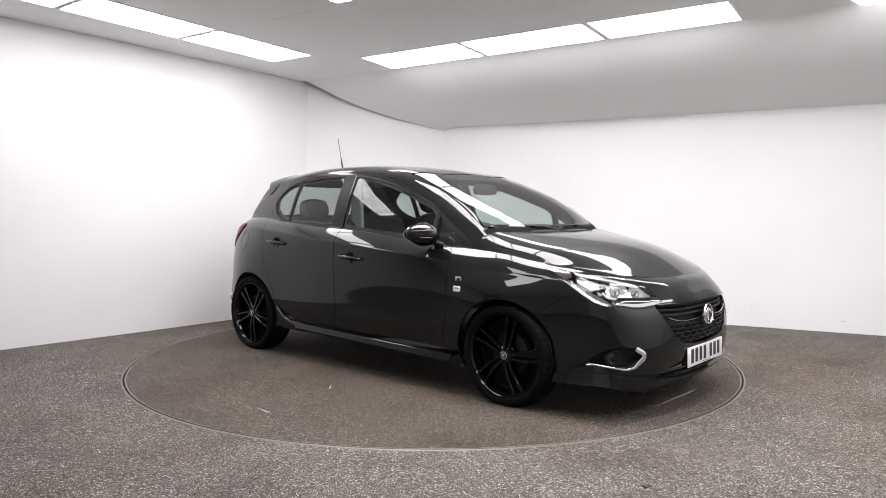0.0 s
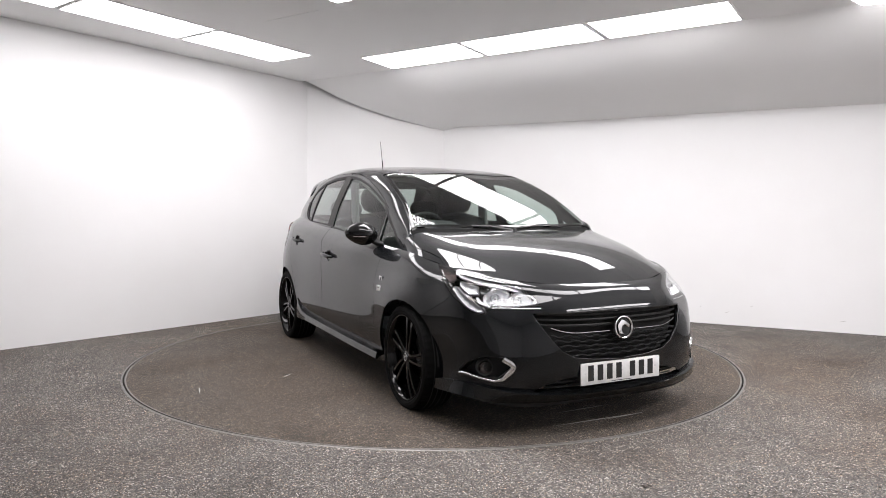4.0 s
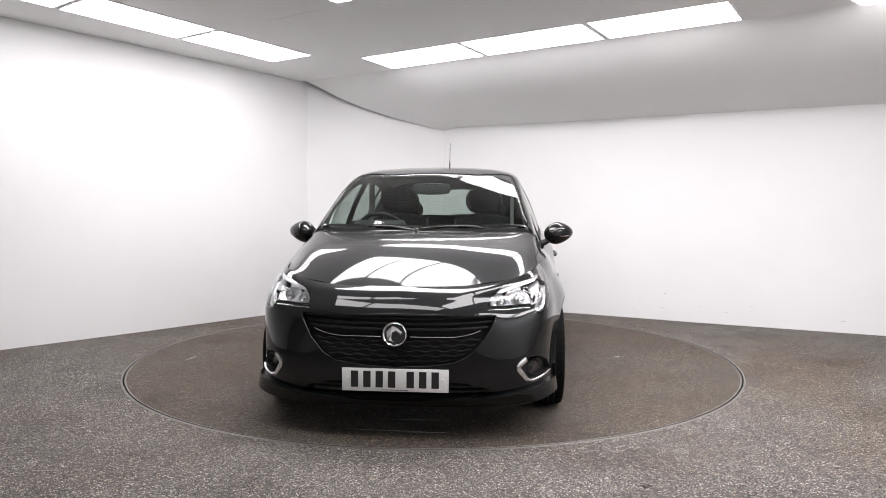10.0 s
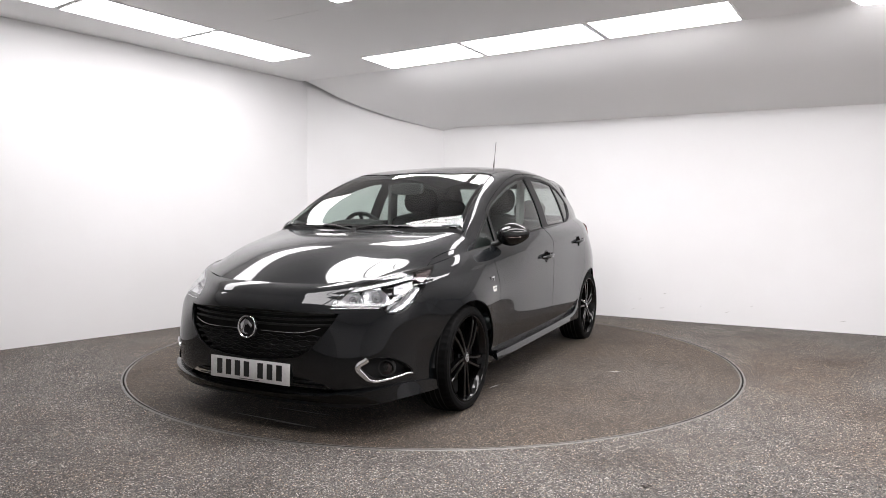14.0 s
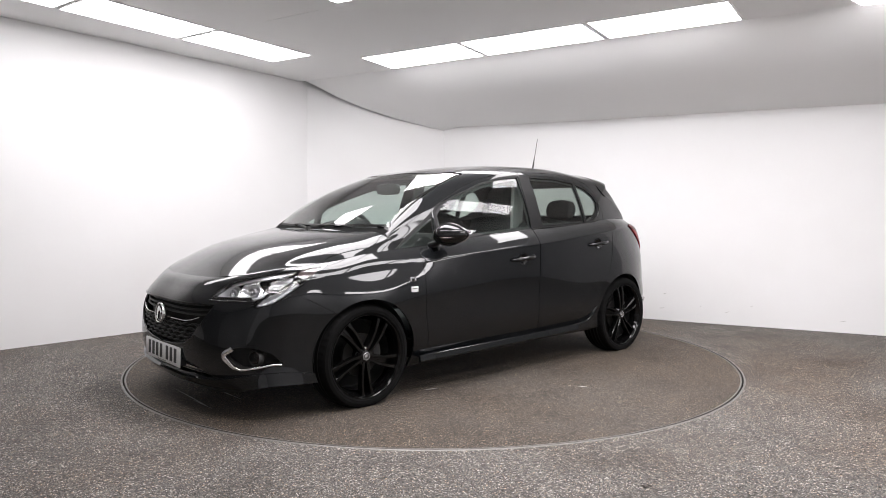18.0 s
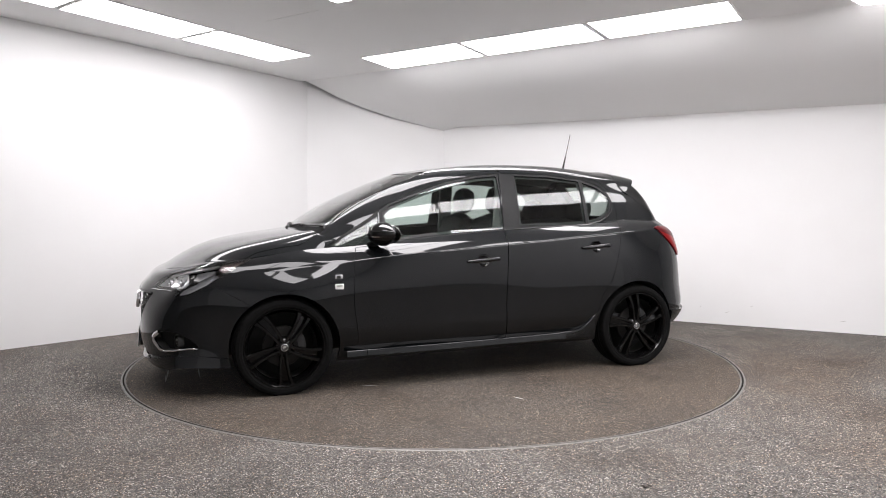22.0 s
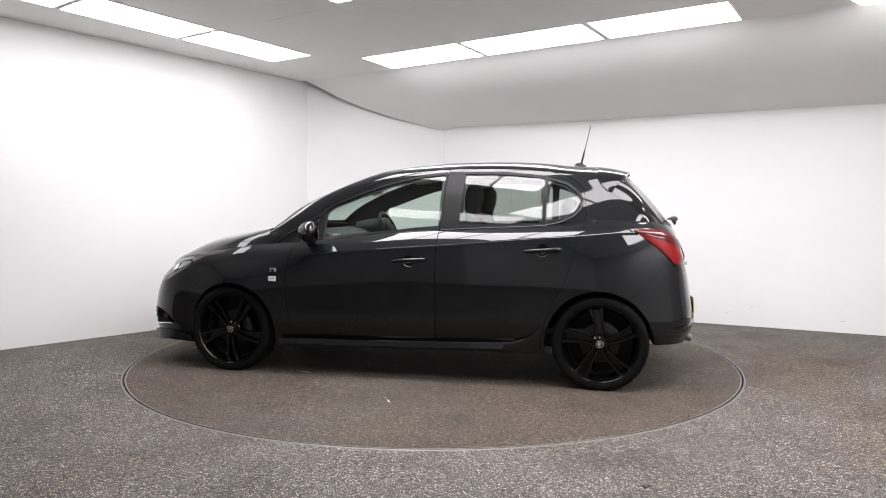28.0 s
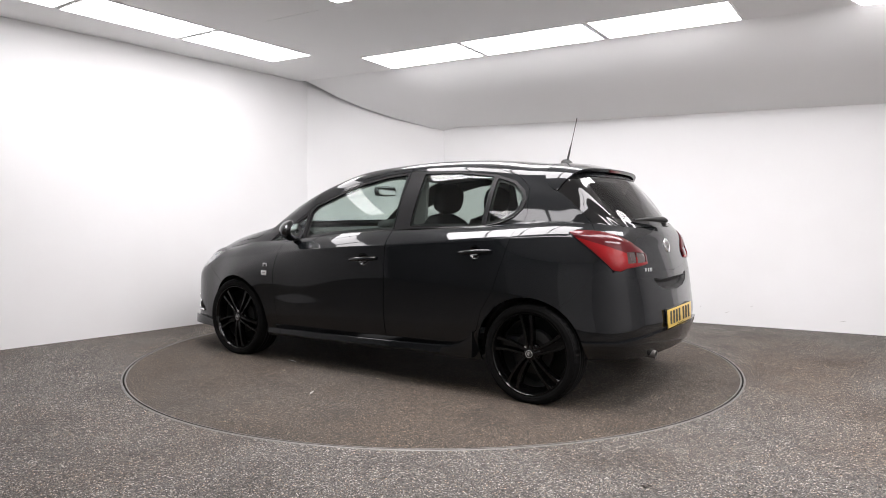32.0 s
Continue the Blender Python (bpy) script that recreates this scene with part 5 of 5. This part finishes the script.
def build_mirror(m):
    root = empty("door_mirror", car)
    tagged(root, "gloss black door mirror folded out on a black foot")
    def put(name, bm, material, label=""):
        return part(name, flip_bm(bm) if m else bm, material, root, label)
    bm = bmesh.new()
    bmesh.ops.create_uvsphere(bm, u_segments=40, v_segments=24, radius=1)
    for v in bm.verts:
        x, y, z = v.co
        # rounded shell: full and blunt in front, cut flat behind, thinner to its tip
        k = 1 - .26 * max(0, y)
        px = (.100 * x if x > 0 else .052 * x)
        v.co = (.635 + px * k - .03 * y, .872 + .104 * y * (1 if y > 0 else .88), .970 + .077 * z * k * (1 if z > 0 else .95) + .006 * y)
    smooth_all(bm, 80)
    put("housing", bm, M["black_gloss"], "gloss black housing")
    g = bmesh.new()
    bmesh.ops.create_uvsphere(g, u_segments=32, v_segments=12, radius=1)
    for v in g.verts:
        x, y, z = v.co
        v.co = (.582 + .004 * x - .03 * y, .867 + .086 * y, .970 + .058 * z * (1 - .2 * max(0, y)))
    put("mirror_glass", smooth_all(g, 80), M["chrome"], "mirror glass")
    put("foot", tube([(.690, .752, .902), (.682, .785, .912), (.668, .815, .930), (.655, .840, .948)], lambda t: .036 - .010 * t, 16, flat=.62), M["satin"], "black foot")
    put("signal_strip", ribbon([(.708, .819, .956), (.728, .859, .954), (.720, .909, .954), (.688, .945, .956)], [(1, .2, 0), (1, .4, 0), (1, .8, 0), (.7, 1, 0)], .006, .003), M["smoke_lens"])
    return root


def skirt_piece(x0, x1):
    """A length of side skirt: a flat band that leans in upwards, with a turned-in lower edge; it kicks up before the rear wheel."""
    bm = bmesh.new()
    rows = []
    for x in np.linspace(x0, x1, max(4, int(abs(x1 - x0) / .02))):
        lo = float(np.interp(x, [-.90, -.62, -.23, .33, .88], [.226, .230, .222, .211, .204]))
        hi = float(np.interp(x, [-.90, -.885, -.85, -.80, -.73, -.60, -.23, .33, .88], [.392, .385, .340, .308, .287, .277, .267, .255, .248]))
        out = .006 * max(0.0, (hi - .28) / .11)
        rows.append([bm.verts.new((x, y, z)) for y, z in ((float(np.interp(x, [.78, .87], [.79, .856])), lo + .008), (.864, lo), (.871, lo + .003), (.873, lo + .008), (.867 + out * .3, hi - .003), (.863 + out * .4, hi), (float(np.interp(x, [.78, .87], [.830, .857])) + out, hi - .001))])
    for p, q in zip(rows, rows[1:]):
        for k in range(6):
            bm.faces.new((p[k], p[k + 1], q[k + 1], q[k]))
    bm.faces.new(rows[0]), bm.faces.new(rows[-1][::-1])
    bmesh.ops.recalc_face_normals(bm, faces=bm.faces[:])
    return smooth_all(bm, 30)


def build_side(m):
    df, dr = DOORS[1 if m else 0]
    build_handle(df, m, -.040, .795)
    build_handle(dr, m, -.905, .872)
    build_mirror(m)
    def put(name, bm, material, label="", parent=car):
        return part(name, flip_bm(bm) if m else bm, material, parent, label)
    # side skirt: a band standing proud of the sill, with a turned-in lower edge
    put("side_skirt", skirt_piece(.746, -.895), M["paint"], "dark grey painted side skirt")
    put("skirt_end", skirt_piece(.875, .749), M["paint"], "front end piece of the skirt")
    # slim bright weather strip along the waist, and its dark rubber
    pts = [(x, side_y(x, z, True) + .002, z) for x, z in [(.62, .906), (.45, .924), (.33, .936), (.15, .955), (0, .972), (-.12, .980), (-.222, .985)]]
    put("waist_seal", ribbon(pts, [(0, 1, .4)] * len(pts), .014, .005), M["satin"], "black waist seal", df)
    pts = [(x, side_y(x, z, True) + .002, z) for x, z in [(-.230, .990), (-.40, 1.000), (-.62, 1.010), (-.80, 1.018), (-.90, 1.024), (-1.01, 1.045), (-1.09, 1.083), (-1.135, 1.130), (-1.152, 1.185)]]
    put("waist_seal", ribbon(pts, [(0, 1, .3)] * len(pts), .010, .005), M["black_gloss"], "gloss black window trim", dr)
    # pale badge plates on the wing
    for z, w, mt in ((.708, .046, "silver"), (.652, .054, "plate_white")):
        y = side_y(.922, z)
        b = empty("wing_badge", car, Matrix.Translation((.922, (-1 if m else 1) * (y + .001), z)))
        part("badge_plate", box((w, .004, .034), (0, 0, 0), .0015), M[mt], b, "small silver badge plate")
        if mt == "silver":
            part("badge_mark", box((.022, .0012, .016), (.002, (-.0024 if m else .0024), .0)), M["ink"], b)
        else:
            part("badge_mark", box((.036, .0012, .006), (0, (-.0024 if m else .0024), .004)), M["steel"], b)


for side in (False, True):
    build_side(side)

# fuel flap, on one side only
y = side_y(-1.40, .87)
ringp = [(-1.40 + .072 * math.cos(a), -side_y(-1.40 + .072 * math.cos(a), .872 + .078 * math.sin(a)) - .0006, .872 + .078 * math.sin(a)) for a in np.linspace(0, 2 * math.pi, 33)[:-1]]
part("fuel_flap", tube(ringp, .0016, 6, True), M["seal"], car, "round fuel flap joint")


def section_z(x, y):
    """Height of the upper skin at a place on plan."""
    v = UPPER.v[np.abs(UPPER.v[:, 0] - x) < .008]
    v = v[np.argsort(v[:, 1])]
    return float(np.interp(y, v[:, 1], v[:, 2]))


def build_spoiler():
    """Roof spoiler over the rear window: its ends fold down flush with the rear pillars."""
    share = np.linspace(-1, 1, 61)
    front_y = [0, .18, .36, .47, .54, .590, .622]
    front = [(-1.240, y, section_z(-1.240, y)) for y in front_y[:-1]] + [(-1.300, .622, 1.254)]
    rear = [(-1.465, 0, 1.388), (-1.462, .18, 1.387), (-1.450, .36, 1.382), (-1.437, .46, 1.373), (-1.416, .538, 1.352), (-1.372, .588, 1.305), (-1.330, .620, 1.242)]
    k = np.linspace(0, 1, 7)
    f = cubic(k, np.array(front), np.abs(share)) * np.stack([np.ones(61), np.sign(share), np.ones(61)], 1)
    r = cubic(k, np.array(rear), np.abs(share)) * np.stack([np.ones(61), np.sign(share), np.ones(61)], 1)
    bm = bmesh.new()
    top, low = [], []
    for a, b, e in zip(f, r, np.abs(share)):
        a, b = Vector(a), Vector(b)
        out = Vector((0, a.y * .9, 1.0 - .75 * e ** 3)).normalized()
        top.append([bm.verts.new(a.lerp(b, t) + out * (.0015 + .004 * math.sin(math.pi * t) * (1 - e ** 4))) for t in np.linspace(0, 1, 12)])
        low.append([bm.verts.new(b - out * .018 + Vector((.014, 0, 0))), bm.verts.new(a.lerp(b, .45) - out * .030)])
    for i in range(60):
        p, q = top[i], top[i + 1]
        for j in range(11):
            bm.faces.new((p[j], p[j + 1], q[j + 1], q[j]))
        bm.faces.new((p[-1], low[i][0], low[i + 1][0], q[-1]))
        bm.faces.new((low[i][0], low[i][1], low[i + 1][1], low[i + 1][0]))
    bmesh.ops.recalc_face_normals(bm, faces=bm.faces[:])
    sp = part("roof_spoiler", smooth_all(bm, 40), M["paint"], car, "dark grey roof spoiler with folded ends")
    part("high_brake_light", box((.010, .19, .016), (-1.458, 0, 1.3755), .003), M["red_dark"], sp, "narrow red brake light")


build_spoiler()


def build_rear_details():
    w = empty("rear_wiper", car)
    part("wiper_arm", tube([(-1.790, -.03, 1.060), (-1.782, .02, 1.066), (-1.768, .10, 1.070), (-1.742, .22, 1.072), (-1.705, .34, 1.068)], lambda t: .010 + .016 * math.sin(math.pi * min(1, .15 + t * 1.1)) ** 2 if t < .6 else .018 - .030 * (t - .6), 10, flat=.8), M["plastic"], w, "black rear wiper arm")
    part("wiper_pivot", lathe([(.001, .020), (.016, .018), (.022, .0)], 20), M["plastic"], w, at=aim((-1.775, 0, 1.038), (-1, 0, .6)))
    em = empty("rear_emblem", car, aim((tail_x(0, .905) + .001, 0, .905), (-1, 0, .28), 90))
    part("emblem_form", lathe([(.001, .012), (.030, .011), (.044, .007), (.048, .0)], 36), M["chrome"], em, "round chrome emblem")
    part("emblem_inlay", prism([(-.026, .020), (.012, .028), (.028, .006), (.012, -.026), (.002, -.008), (-.018, .000)], .010, .0135, "z", .001), M["steel"], em)
    s = empty("rear_script", car, stand((tail_x(.43, .778) + .002, .430, .778), (-1, .42, .10)))
    for i, wd in enumerate((.018, .016, .016, .014, .018)):
        part("chrome_bar", box((wd, .022, .003), (-.046 + .023 * i, 0, .004), .001), M["chrome"], s)
    # tailgate handle scoop and step
    dish = LOWER.inside(gapped(SCOOP, -.004))
    z_low = np.interp(np.abs(dish.v[:, 1]), [0, .16, .29, .35], [.636, .645, .672, .715])
    z_top = np.interp(np.abs(dish.v[:, 1]), [0, .16, .29, .35], [.708, .708, .714, .722])
    hollow = -.032 * np.clip((z_top - dish.v[:, 2]) / .014, 0, 1) * np.clip((dish.v[:, 2] - z_low) / .014, 0, 1)
    dish = Skin(dish.v + dish.n * hollow[:, None], dish.faces, dish.n)
    low_edge = lambda v: v[:, 2] - np.interp(np.abs(v[:, 1]), [0, .16, .29, .35], [.708, .708, .714, .722])
    lower, upper = dish.cut(low_edge)
    part("tailgate_handle", panel_mesh("b", [upper, upper.mirrored()], 0), M["paint"], GATE_OB, "hollowed handle scoop under the tailgate edge")
    part("handle_edge", panel_mesh("b", [lower, lower.mirrored()], 0), M["seal"], GATE_OB, "black lower edge of the scoop")
    ex = lathe([(.018, -.06), (.020, .040), (.0225, .042), (.0245, .038), (.0250, .0), (.0250, -.10)], 32)
    part("exhaust_tip", ex, M["steel"], car, "dull steel exhaust tip", at=aim((-1.825, .385, .282), (-1, .05, -.08)))
    part("exhaust_inside", lathe([(.001, .0), (.0195, .0)], 24), M["dark"], car, at=aim((-1.825, .385, .282), (-1, .05, -.08)))


build_rear_details()


def build_front_wipers():
    for y0, y1, yt in ((-.02, -.52, -.60), (.50, .0, -.06)):
        w = empty("wiper", car)
        tagged(w, "black front windscreen wiper")
        def sx(y):
            return 1.095 - .16 * (abs(y) / .6) ** 2
        part("wiper_arm", tube([(sx(y0) + .015, y0, 0.992), (sx((y0 * 2 + y1) / 3), (y0 * 2 + y1) / 3, 1.020), (sx((y0 + y1 * 2) / 3) - .02, (y0 + y1 * 2) / 3, 1.022), (sx(y1) - .01, y1, 1.008)], lambda t: .011 - .006 * t, 8), M["plastic"], w)
        part("wiper_blade", tube([(sx(y) - .025, y, 1.004 + .014 * math.sin(math.pi * i / 10)) for i, y in ((i, y0 * .86 + (yt - y0 * .86) * i / 10) for i in range(11))], .006, 6, flat=1.6), M["plastic"], w)
        part("wiper_pivot", lathe([(.001, .025), (.014, .022), (.018, .0)], 16), M["plastic"], w, at=pose(sx(y0) + .015, y0, .985))


build_front_wipers()


def build_aerial():
    root = empty("aerial", car)
    tagged(root, "black whip aerial on the rear of the roof")
    bm = bmesh.new()
    bmesh.ops.create_uvsphere(bm, u_segments=24, v_segments=12, radius=1)
    for v in bm.verts:
        v.co = (-1.118 + .044 * v.co.x + .012 * max(0, v.co.z), .020 * v.co.y * (1 - .4 * max(0, v.co.z)), 1.440 + .034 * v.co.z)
    part("aerial_base", smooth_all(bm, 80), M["plastic"], root)
    part("aerial_mast", tube([(-1.122, 0, 1.466), (-1.140, 0, 1.545), (-1.150, 0, 1.585), (-1.186, 0, 1.745)], lambda t: .0085 if t < .2 else .006 if t < .5 else .0026, 8), M["plastic"], root)


build_aerial()


# ---------- cabin ----------
def cushion(size, bulge=.25, seg=10, soft=.42):
    """A padded block with soft, swollen faces."""
    bm = bmesh.new()
    bmesh.ops.create_cube(bm, size=2)
    bmesh.ops.subdivide_edges(bm, edges=bm.edges[:], cuts=seg, use_grid_fill=True)
    for v in bm.verts:
        p = v.co.copy()
        q = p.normalized() * 1.22
        p = p.lerp(q, soft)
        k = 1 + bulge * .12 * math.cos(p.x * 1.4) * math.cos(p.y * 1.4) * math.cos(p.z * 1.4)
        v.co = Vector((p.x * size[0] / 2 * k, p.y * size[1] / 2 * k, p.z * size[2] / 2 * k))
    return smooth_all(bm, 80)


def build_seat(y):
    root = empty("front_seat", car, pose(-.13, y, 0))
    tagged(root, "dark cloth front seat with a separate headrest")
    part("seat_cushion", cushion((.52, .50, .17)), M["cloth"], root, at=pose(.16, 0, .42, 0, -8, 0))
    part("backrest", cushion((.17, .50, .66)), M["cloth"], root, at=pose(-.135, 0, .755, 0, -16, 0))
    part("headrest", cushion((.11, .26, .185), .6, 10, .8), M["cloth"], root, at=pose(-.250, 0, 1.20, 0, -10, 0))
    for s in (-.06, .06):
        part("headrest_post", tube([(-.220, s, 1.00), (-.240, s, 1.16)], .007, 8), M["steel"], root)


for y in (.345, -.345):
    build_seat(y)


def build_rear_bench():
    root = empty("rear_bench", car)
    tagged(root, "dark cloth rear bench with headrests")
    part("seat_cushion", cushion((.50, 1.22, .18)), M["cloth"], root, at=pose(-.62, 0, .44))
    part("backrest", cushion((.16, 1.24, .62)), M["cloth"], root, at=pose(-.95, 0, .74, 0, -16, 0))
    for y in (.38, -.38):
        part("headrest", cushion((.09, .25, .15), .4, 10, .75), M["cloth"], root, at=pose(-1.045, y, 1.125, 0, -10, 0))
        for s in (-.06, .06):
            part("headrest_post", tube([(-1.025, y + s, 1.00), (-1.035, y + s, 1.08)], .006, 8), M["steel"], root)
    part("parcel_shelf", box((.45, 1.16, .025), (-1.32, 0, .985), .008), M["trim"], car, "dark parcel shelf")


build_rear_bench()


def build_dash():
    root = empty("dashboard", car)
    tagged(root, "dark soft-touch dashboard with a hood over the dials")
    prof = [(1.04, .955), (.80, .985), (.62, .975), (.52, .93), (.50, .80), (.56, .62), (1.0, .60)]
    part("dash_body", prism([(x, z) for x, z in prof], -.70, .70, "y", .02), M["plastic"], root)
    bm = cushion((.22, .36, .12))
    part("dial_hood", bm, M["plastic"], root, at=pose(.58, -.35, .985, 0, 8, 0))
    st = empty("steering_wheel", car, pose(.44, -.36, .93, 0, -66, 0))
    tagged(st, "black three-spoke steering wheel")
    ring = tube([(.182 * math.cos(a), .182 * math.sin(a), 0) for a in np.linspace(0, 2 * math.pi, 41)[:-1]], .0155, 10, True)
    part("wheel_ring", ring, M["satin"], st)
    part("wheel_boss", cushion((.15, .17, .06)), M["satin"], st)
    for a in (0, 180, 90):
        part("wheel_spoke", box((.10, .03, .014), (.13, 0, 0), .005), M["satin"], st, at=pose(0, 0, 0, 0, 0, a))
    mr = empty("cabin_mirror", car, pose(.455, 0, 1.272))
    tagged(mr, "small rear-view mirror on the windscreen")
    part("mirror_shell", cushion((.035, .25, .075)), M["plastic"], mr)
    part("mirror_face", cushion((.006, .225, .058)), M["chrome"], mr, "mirror glass", at=pose(-.018, 0, 0))
    part("mirror_stem", tube([(0, 0, .02), (.02, 0, .038)], .010, 8), M["plastic"], mr)
    for s in (.665, -.665):
        part("door_card", box((1.80, .05, .46), (-.10, s, .68), .02), M["trim"], car, "dark inner door lining")
    for s in (1, -1):
        part("pillar_trim", prism([(-.235, .95), (-.345, .95), (-.362, 1.335), (-.258, 1.335)], s * .555, s * .585, "y", .006), M["headlining"], car, "pale grey inner pillar trim")


build_dash()

# floor pan and sill boxes close the car from below
part("floor_pan", box((3.00, 1.26, .12), (.12, 0, .275), .04), M["dark"], car, "dark underbody")
for y in (.705, -.705):
    part("sill_box", box((1.72, .17, .13), (-.005, y, .265), .03), M["dark"], car, "dark sill under the doors")
part("engine_bay_tray", box((.62, 1.0, .45), (1.55, 0, .42), .05), M["dark"], car)
part("cabin_floor", box((2.0, 1.5, .04), (-.2, 0, .345)), M["trim"], car)


# ---------- small marks and litter ----------
def sliver(a, b, width, z, name, material):
    """A thin flat streak between two points."""
    a, b = Vector(a), Vector(b)
    n = Vector((-(b - a).y, (b - a).x)).normalized() * width / 2
    mid = (a + b) / 2 + n * 0.6
    return prism([tuple(a), tuple(mid - n * 1.4), tuple(b), tuple(mid + n * .6)], z, z + .0012, "z")


def build_marks():
    marks = [((1.885, .525), (1.675, 1.055), .010), ((1.500, .917), (1.650, .592), .008), ((1.668, 1.065), (1.789, .808), .006), ((.411, 1.042), (.300, 1.020), .016), ((.95, -1.55), (1.12, -1.50), .010), ((-.62, 1.30), (-.55, 1.24), .014), ((.62, -1.02), (.72, -1.06), .012)]
    for a, b, w in marks:
        part("scrape", sliver(a, b, w, .0004, "scrape", None), M["scratch"], turntable, "pale scrape in the gravel")


def dry_leaf(size):
    bm = bmesh.new()
    n = 9
    rows = []
    for i in range(n):
        t = i / (n - 1)
        w = size * .28 * math.sin(math.pi * t) ** .8
        lift = size * (.10 + .16 * math.sin(t * 5.0))
        rows.append([bm.verts.new((size * (t - .5), w * s, lift * (1 - .3 * abs(s)) + .002)) for s in (-1, 0, 1)])
    for p, q in zip(rows, rows[1:]):
        for j in range(2):
            bm.faces.new((p[j], p[j + 1], q[j + 1], q[j]))
    bmesh.ops.remove_doubles(bm, verts=bm.verts[:], dist=1e-5)
    return smooth_all(bm, 80)


def build_litter():
    for x, y, s, a in [(.852, -2.672, .034, 20), (.875, -2.668, .026, -25), (2.145, -2.077, .030, 10), (1.665, -2.583, .026, -30), (1.731, -2.551, .022, 15), (1.621, -2.632, .018, 60), (1.811, -2.692, .024, 0), (-2.162, -.423, .018, 40), (1.93, -.40, .020, 70)]:
        ob = part("dry_leaf", dry_leaf(s), M["leaf"], None, "", pose(x, y, .001, 0, 0, a))
        tagged(ob, "small dark curled dry leaf lying on the gravel floor", "leaf", "dry leaves on the floor")


build_marks()
build_litter()


def build_scuffs():
    """Faint grey scuffs low on the white wall."""
    a, b = Vector((2.628, 1.587)), Vector((4.084, .828))
    u = (b - a).normalized()
    n = Vector((u.y, -u.x))
    rng = random.Random(3)
    for s, z, l in ((-.62, .09, .05), (-.55, .20, .03), (-.30, .27, .04), (-.33, .12, .06), (.05, .16, .02), (.30, .12, .05), (.52, .19, .03), (1.3, .10, .05)):
        p = a + u * s + n * .0015
        bm = bmesh.new()
        k = 7
        low, top = [], []
        for i in range(k):
            t = i / (k - 1)
            q = p + u * (l * (t - .5))
            h = .004 * math.sin(math.pi * t)
            dz = .012 * t + rng.uniform(-.002, .002)
            low.append(bm.verts.new((q.x, q.y, z + dz - h))), top.append(bm.verts.new((q.x, q.y, z + dz + h + .0005)))
        for i in range(k - 1):
            bm.faces.new((low[i], low[i + 1], top[i + 1], top[i]))
        tagged(part("scuff", bm, M["scuff"]), "faint grey scuff on the white wall", "trim", kind="structure")


build_scuffs()


# ---------- motion: the turntable turns clockwise at a steady rate and carries the car ----------
def motions():
    turn = [(t / 2, -65.128 - 5.3836 * t / 2) for t in range(65)]
    walk(turntable, [(t, pose(0, 0, 0, 0, 0, a)) for t, a in turn])
    walk(car, [(t, pose(0, 0, 0, 0, 0, a) @ pose(0.007, 0.026, 0, 0, 0, 23.194)) for t, a in turn])


motions()
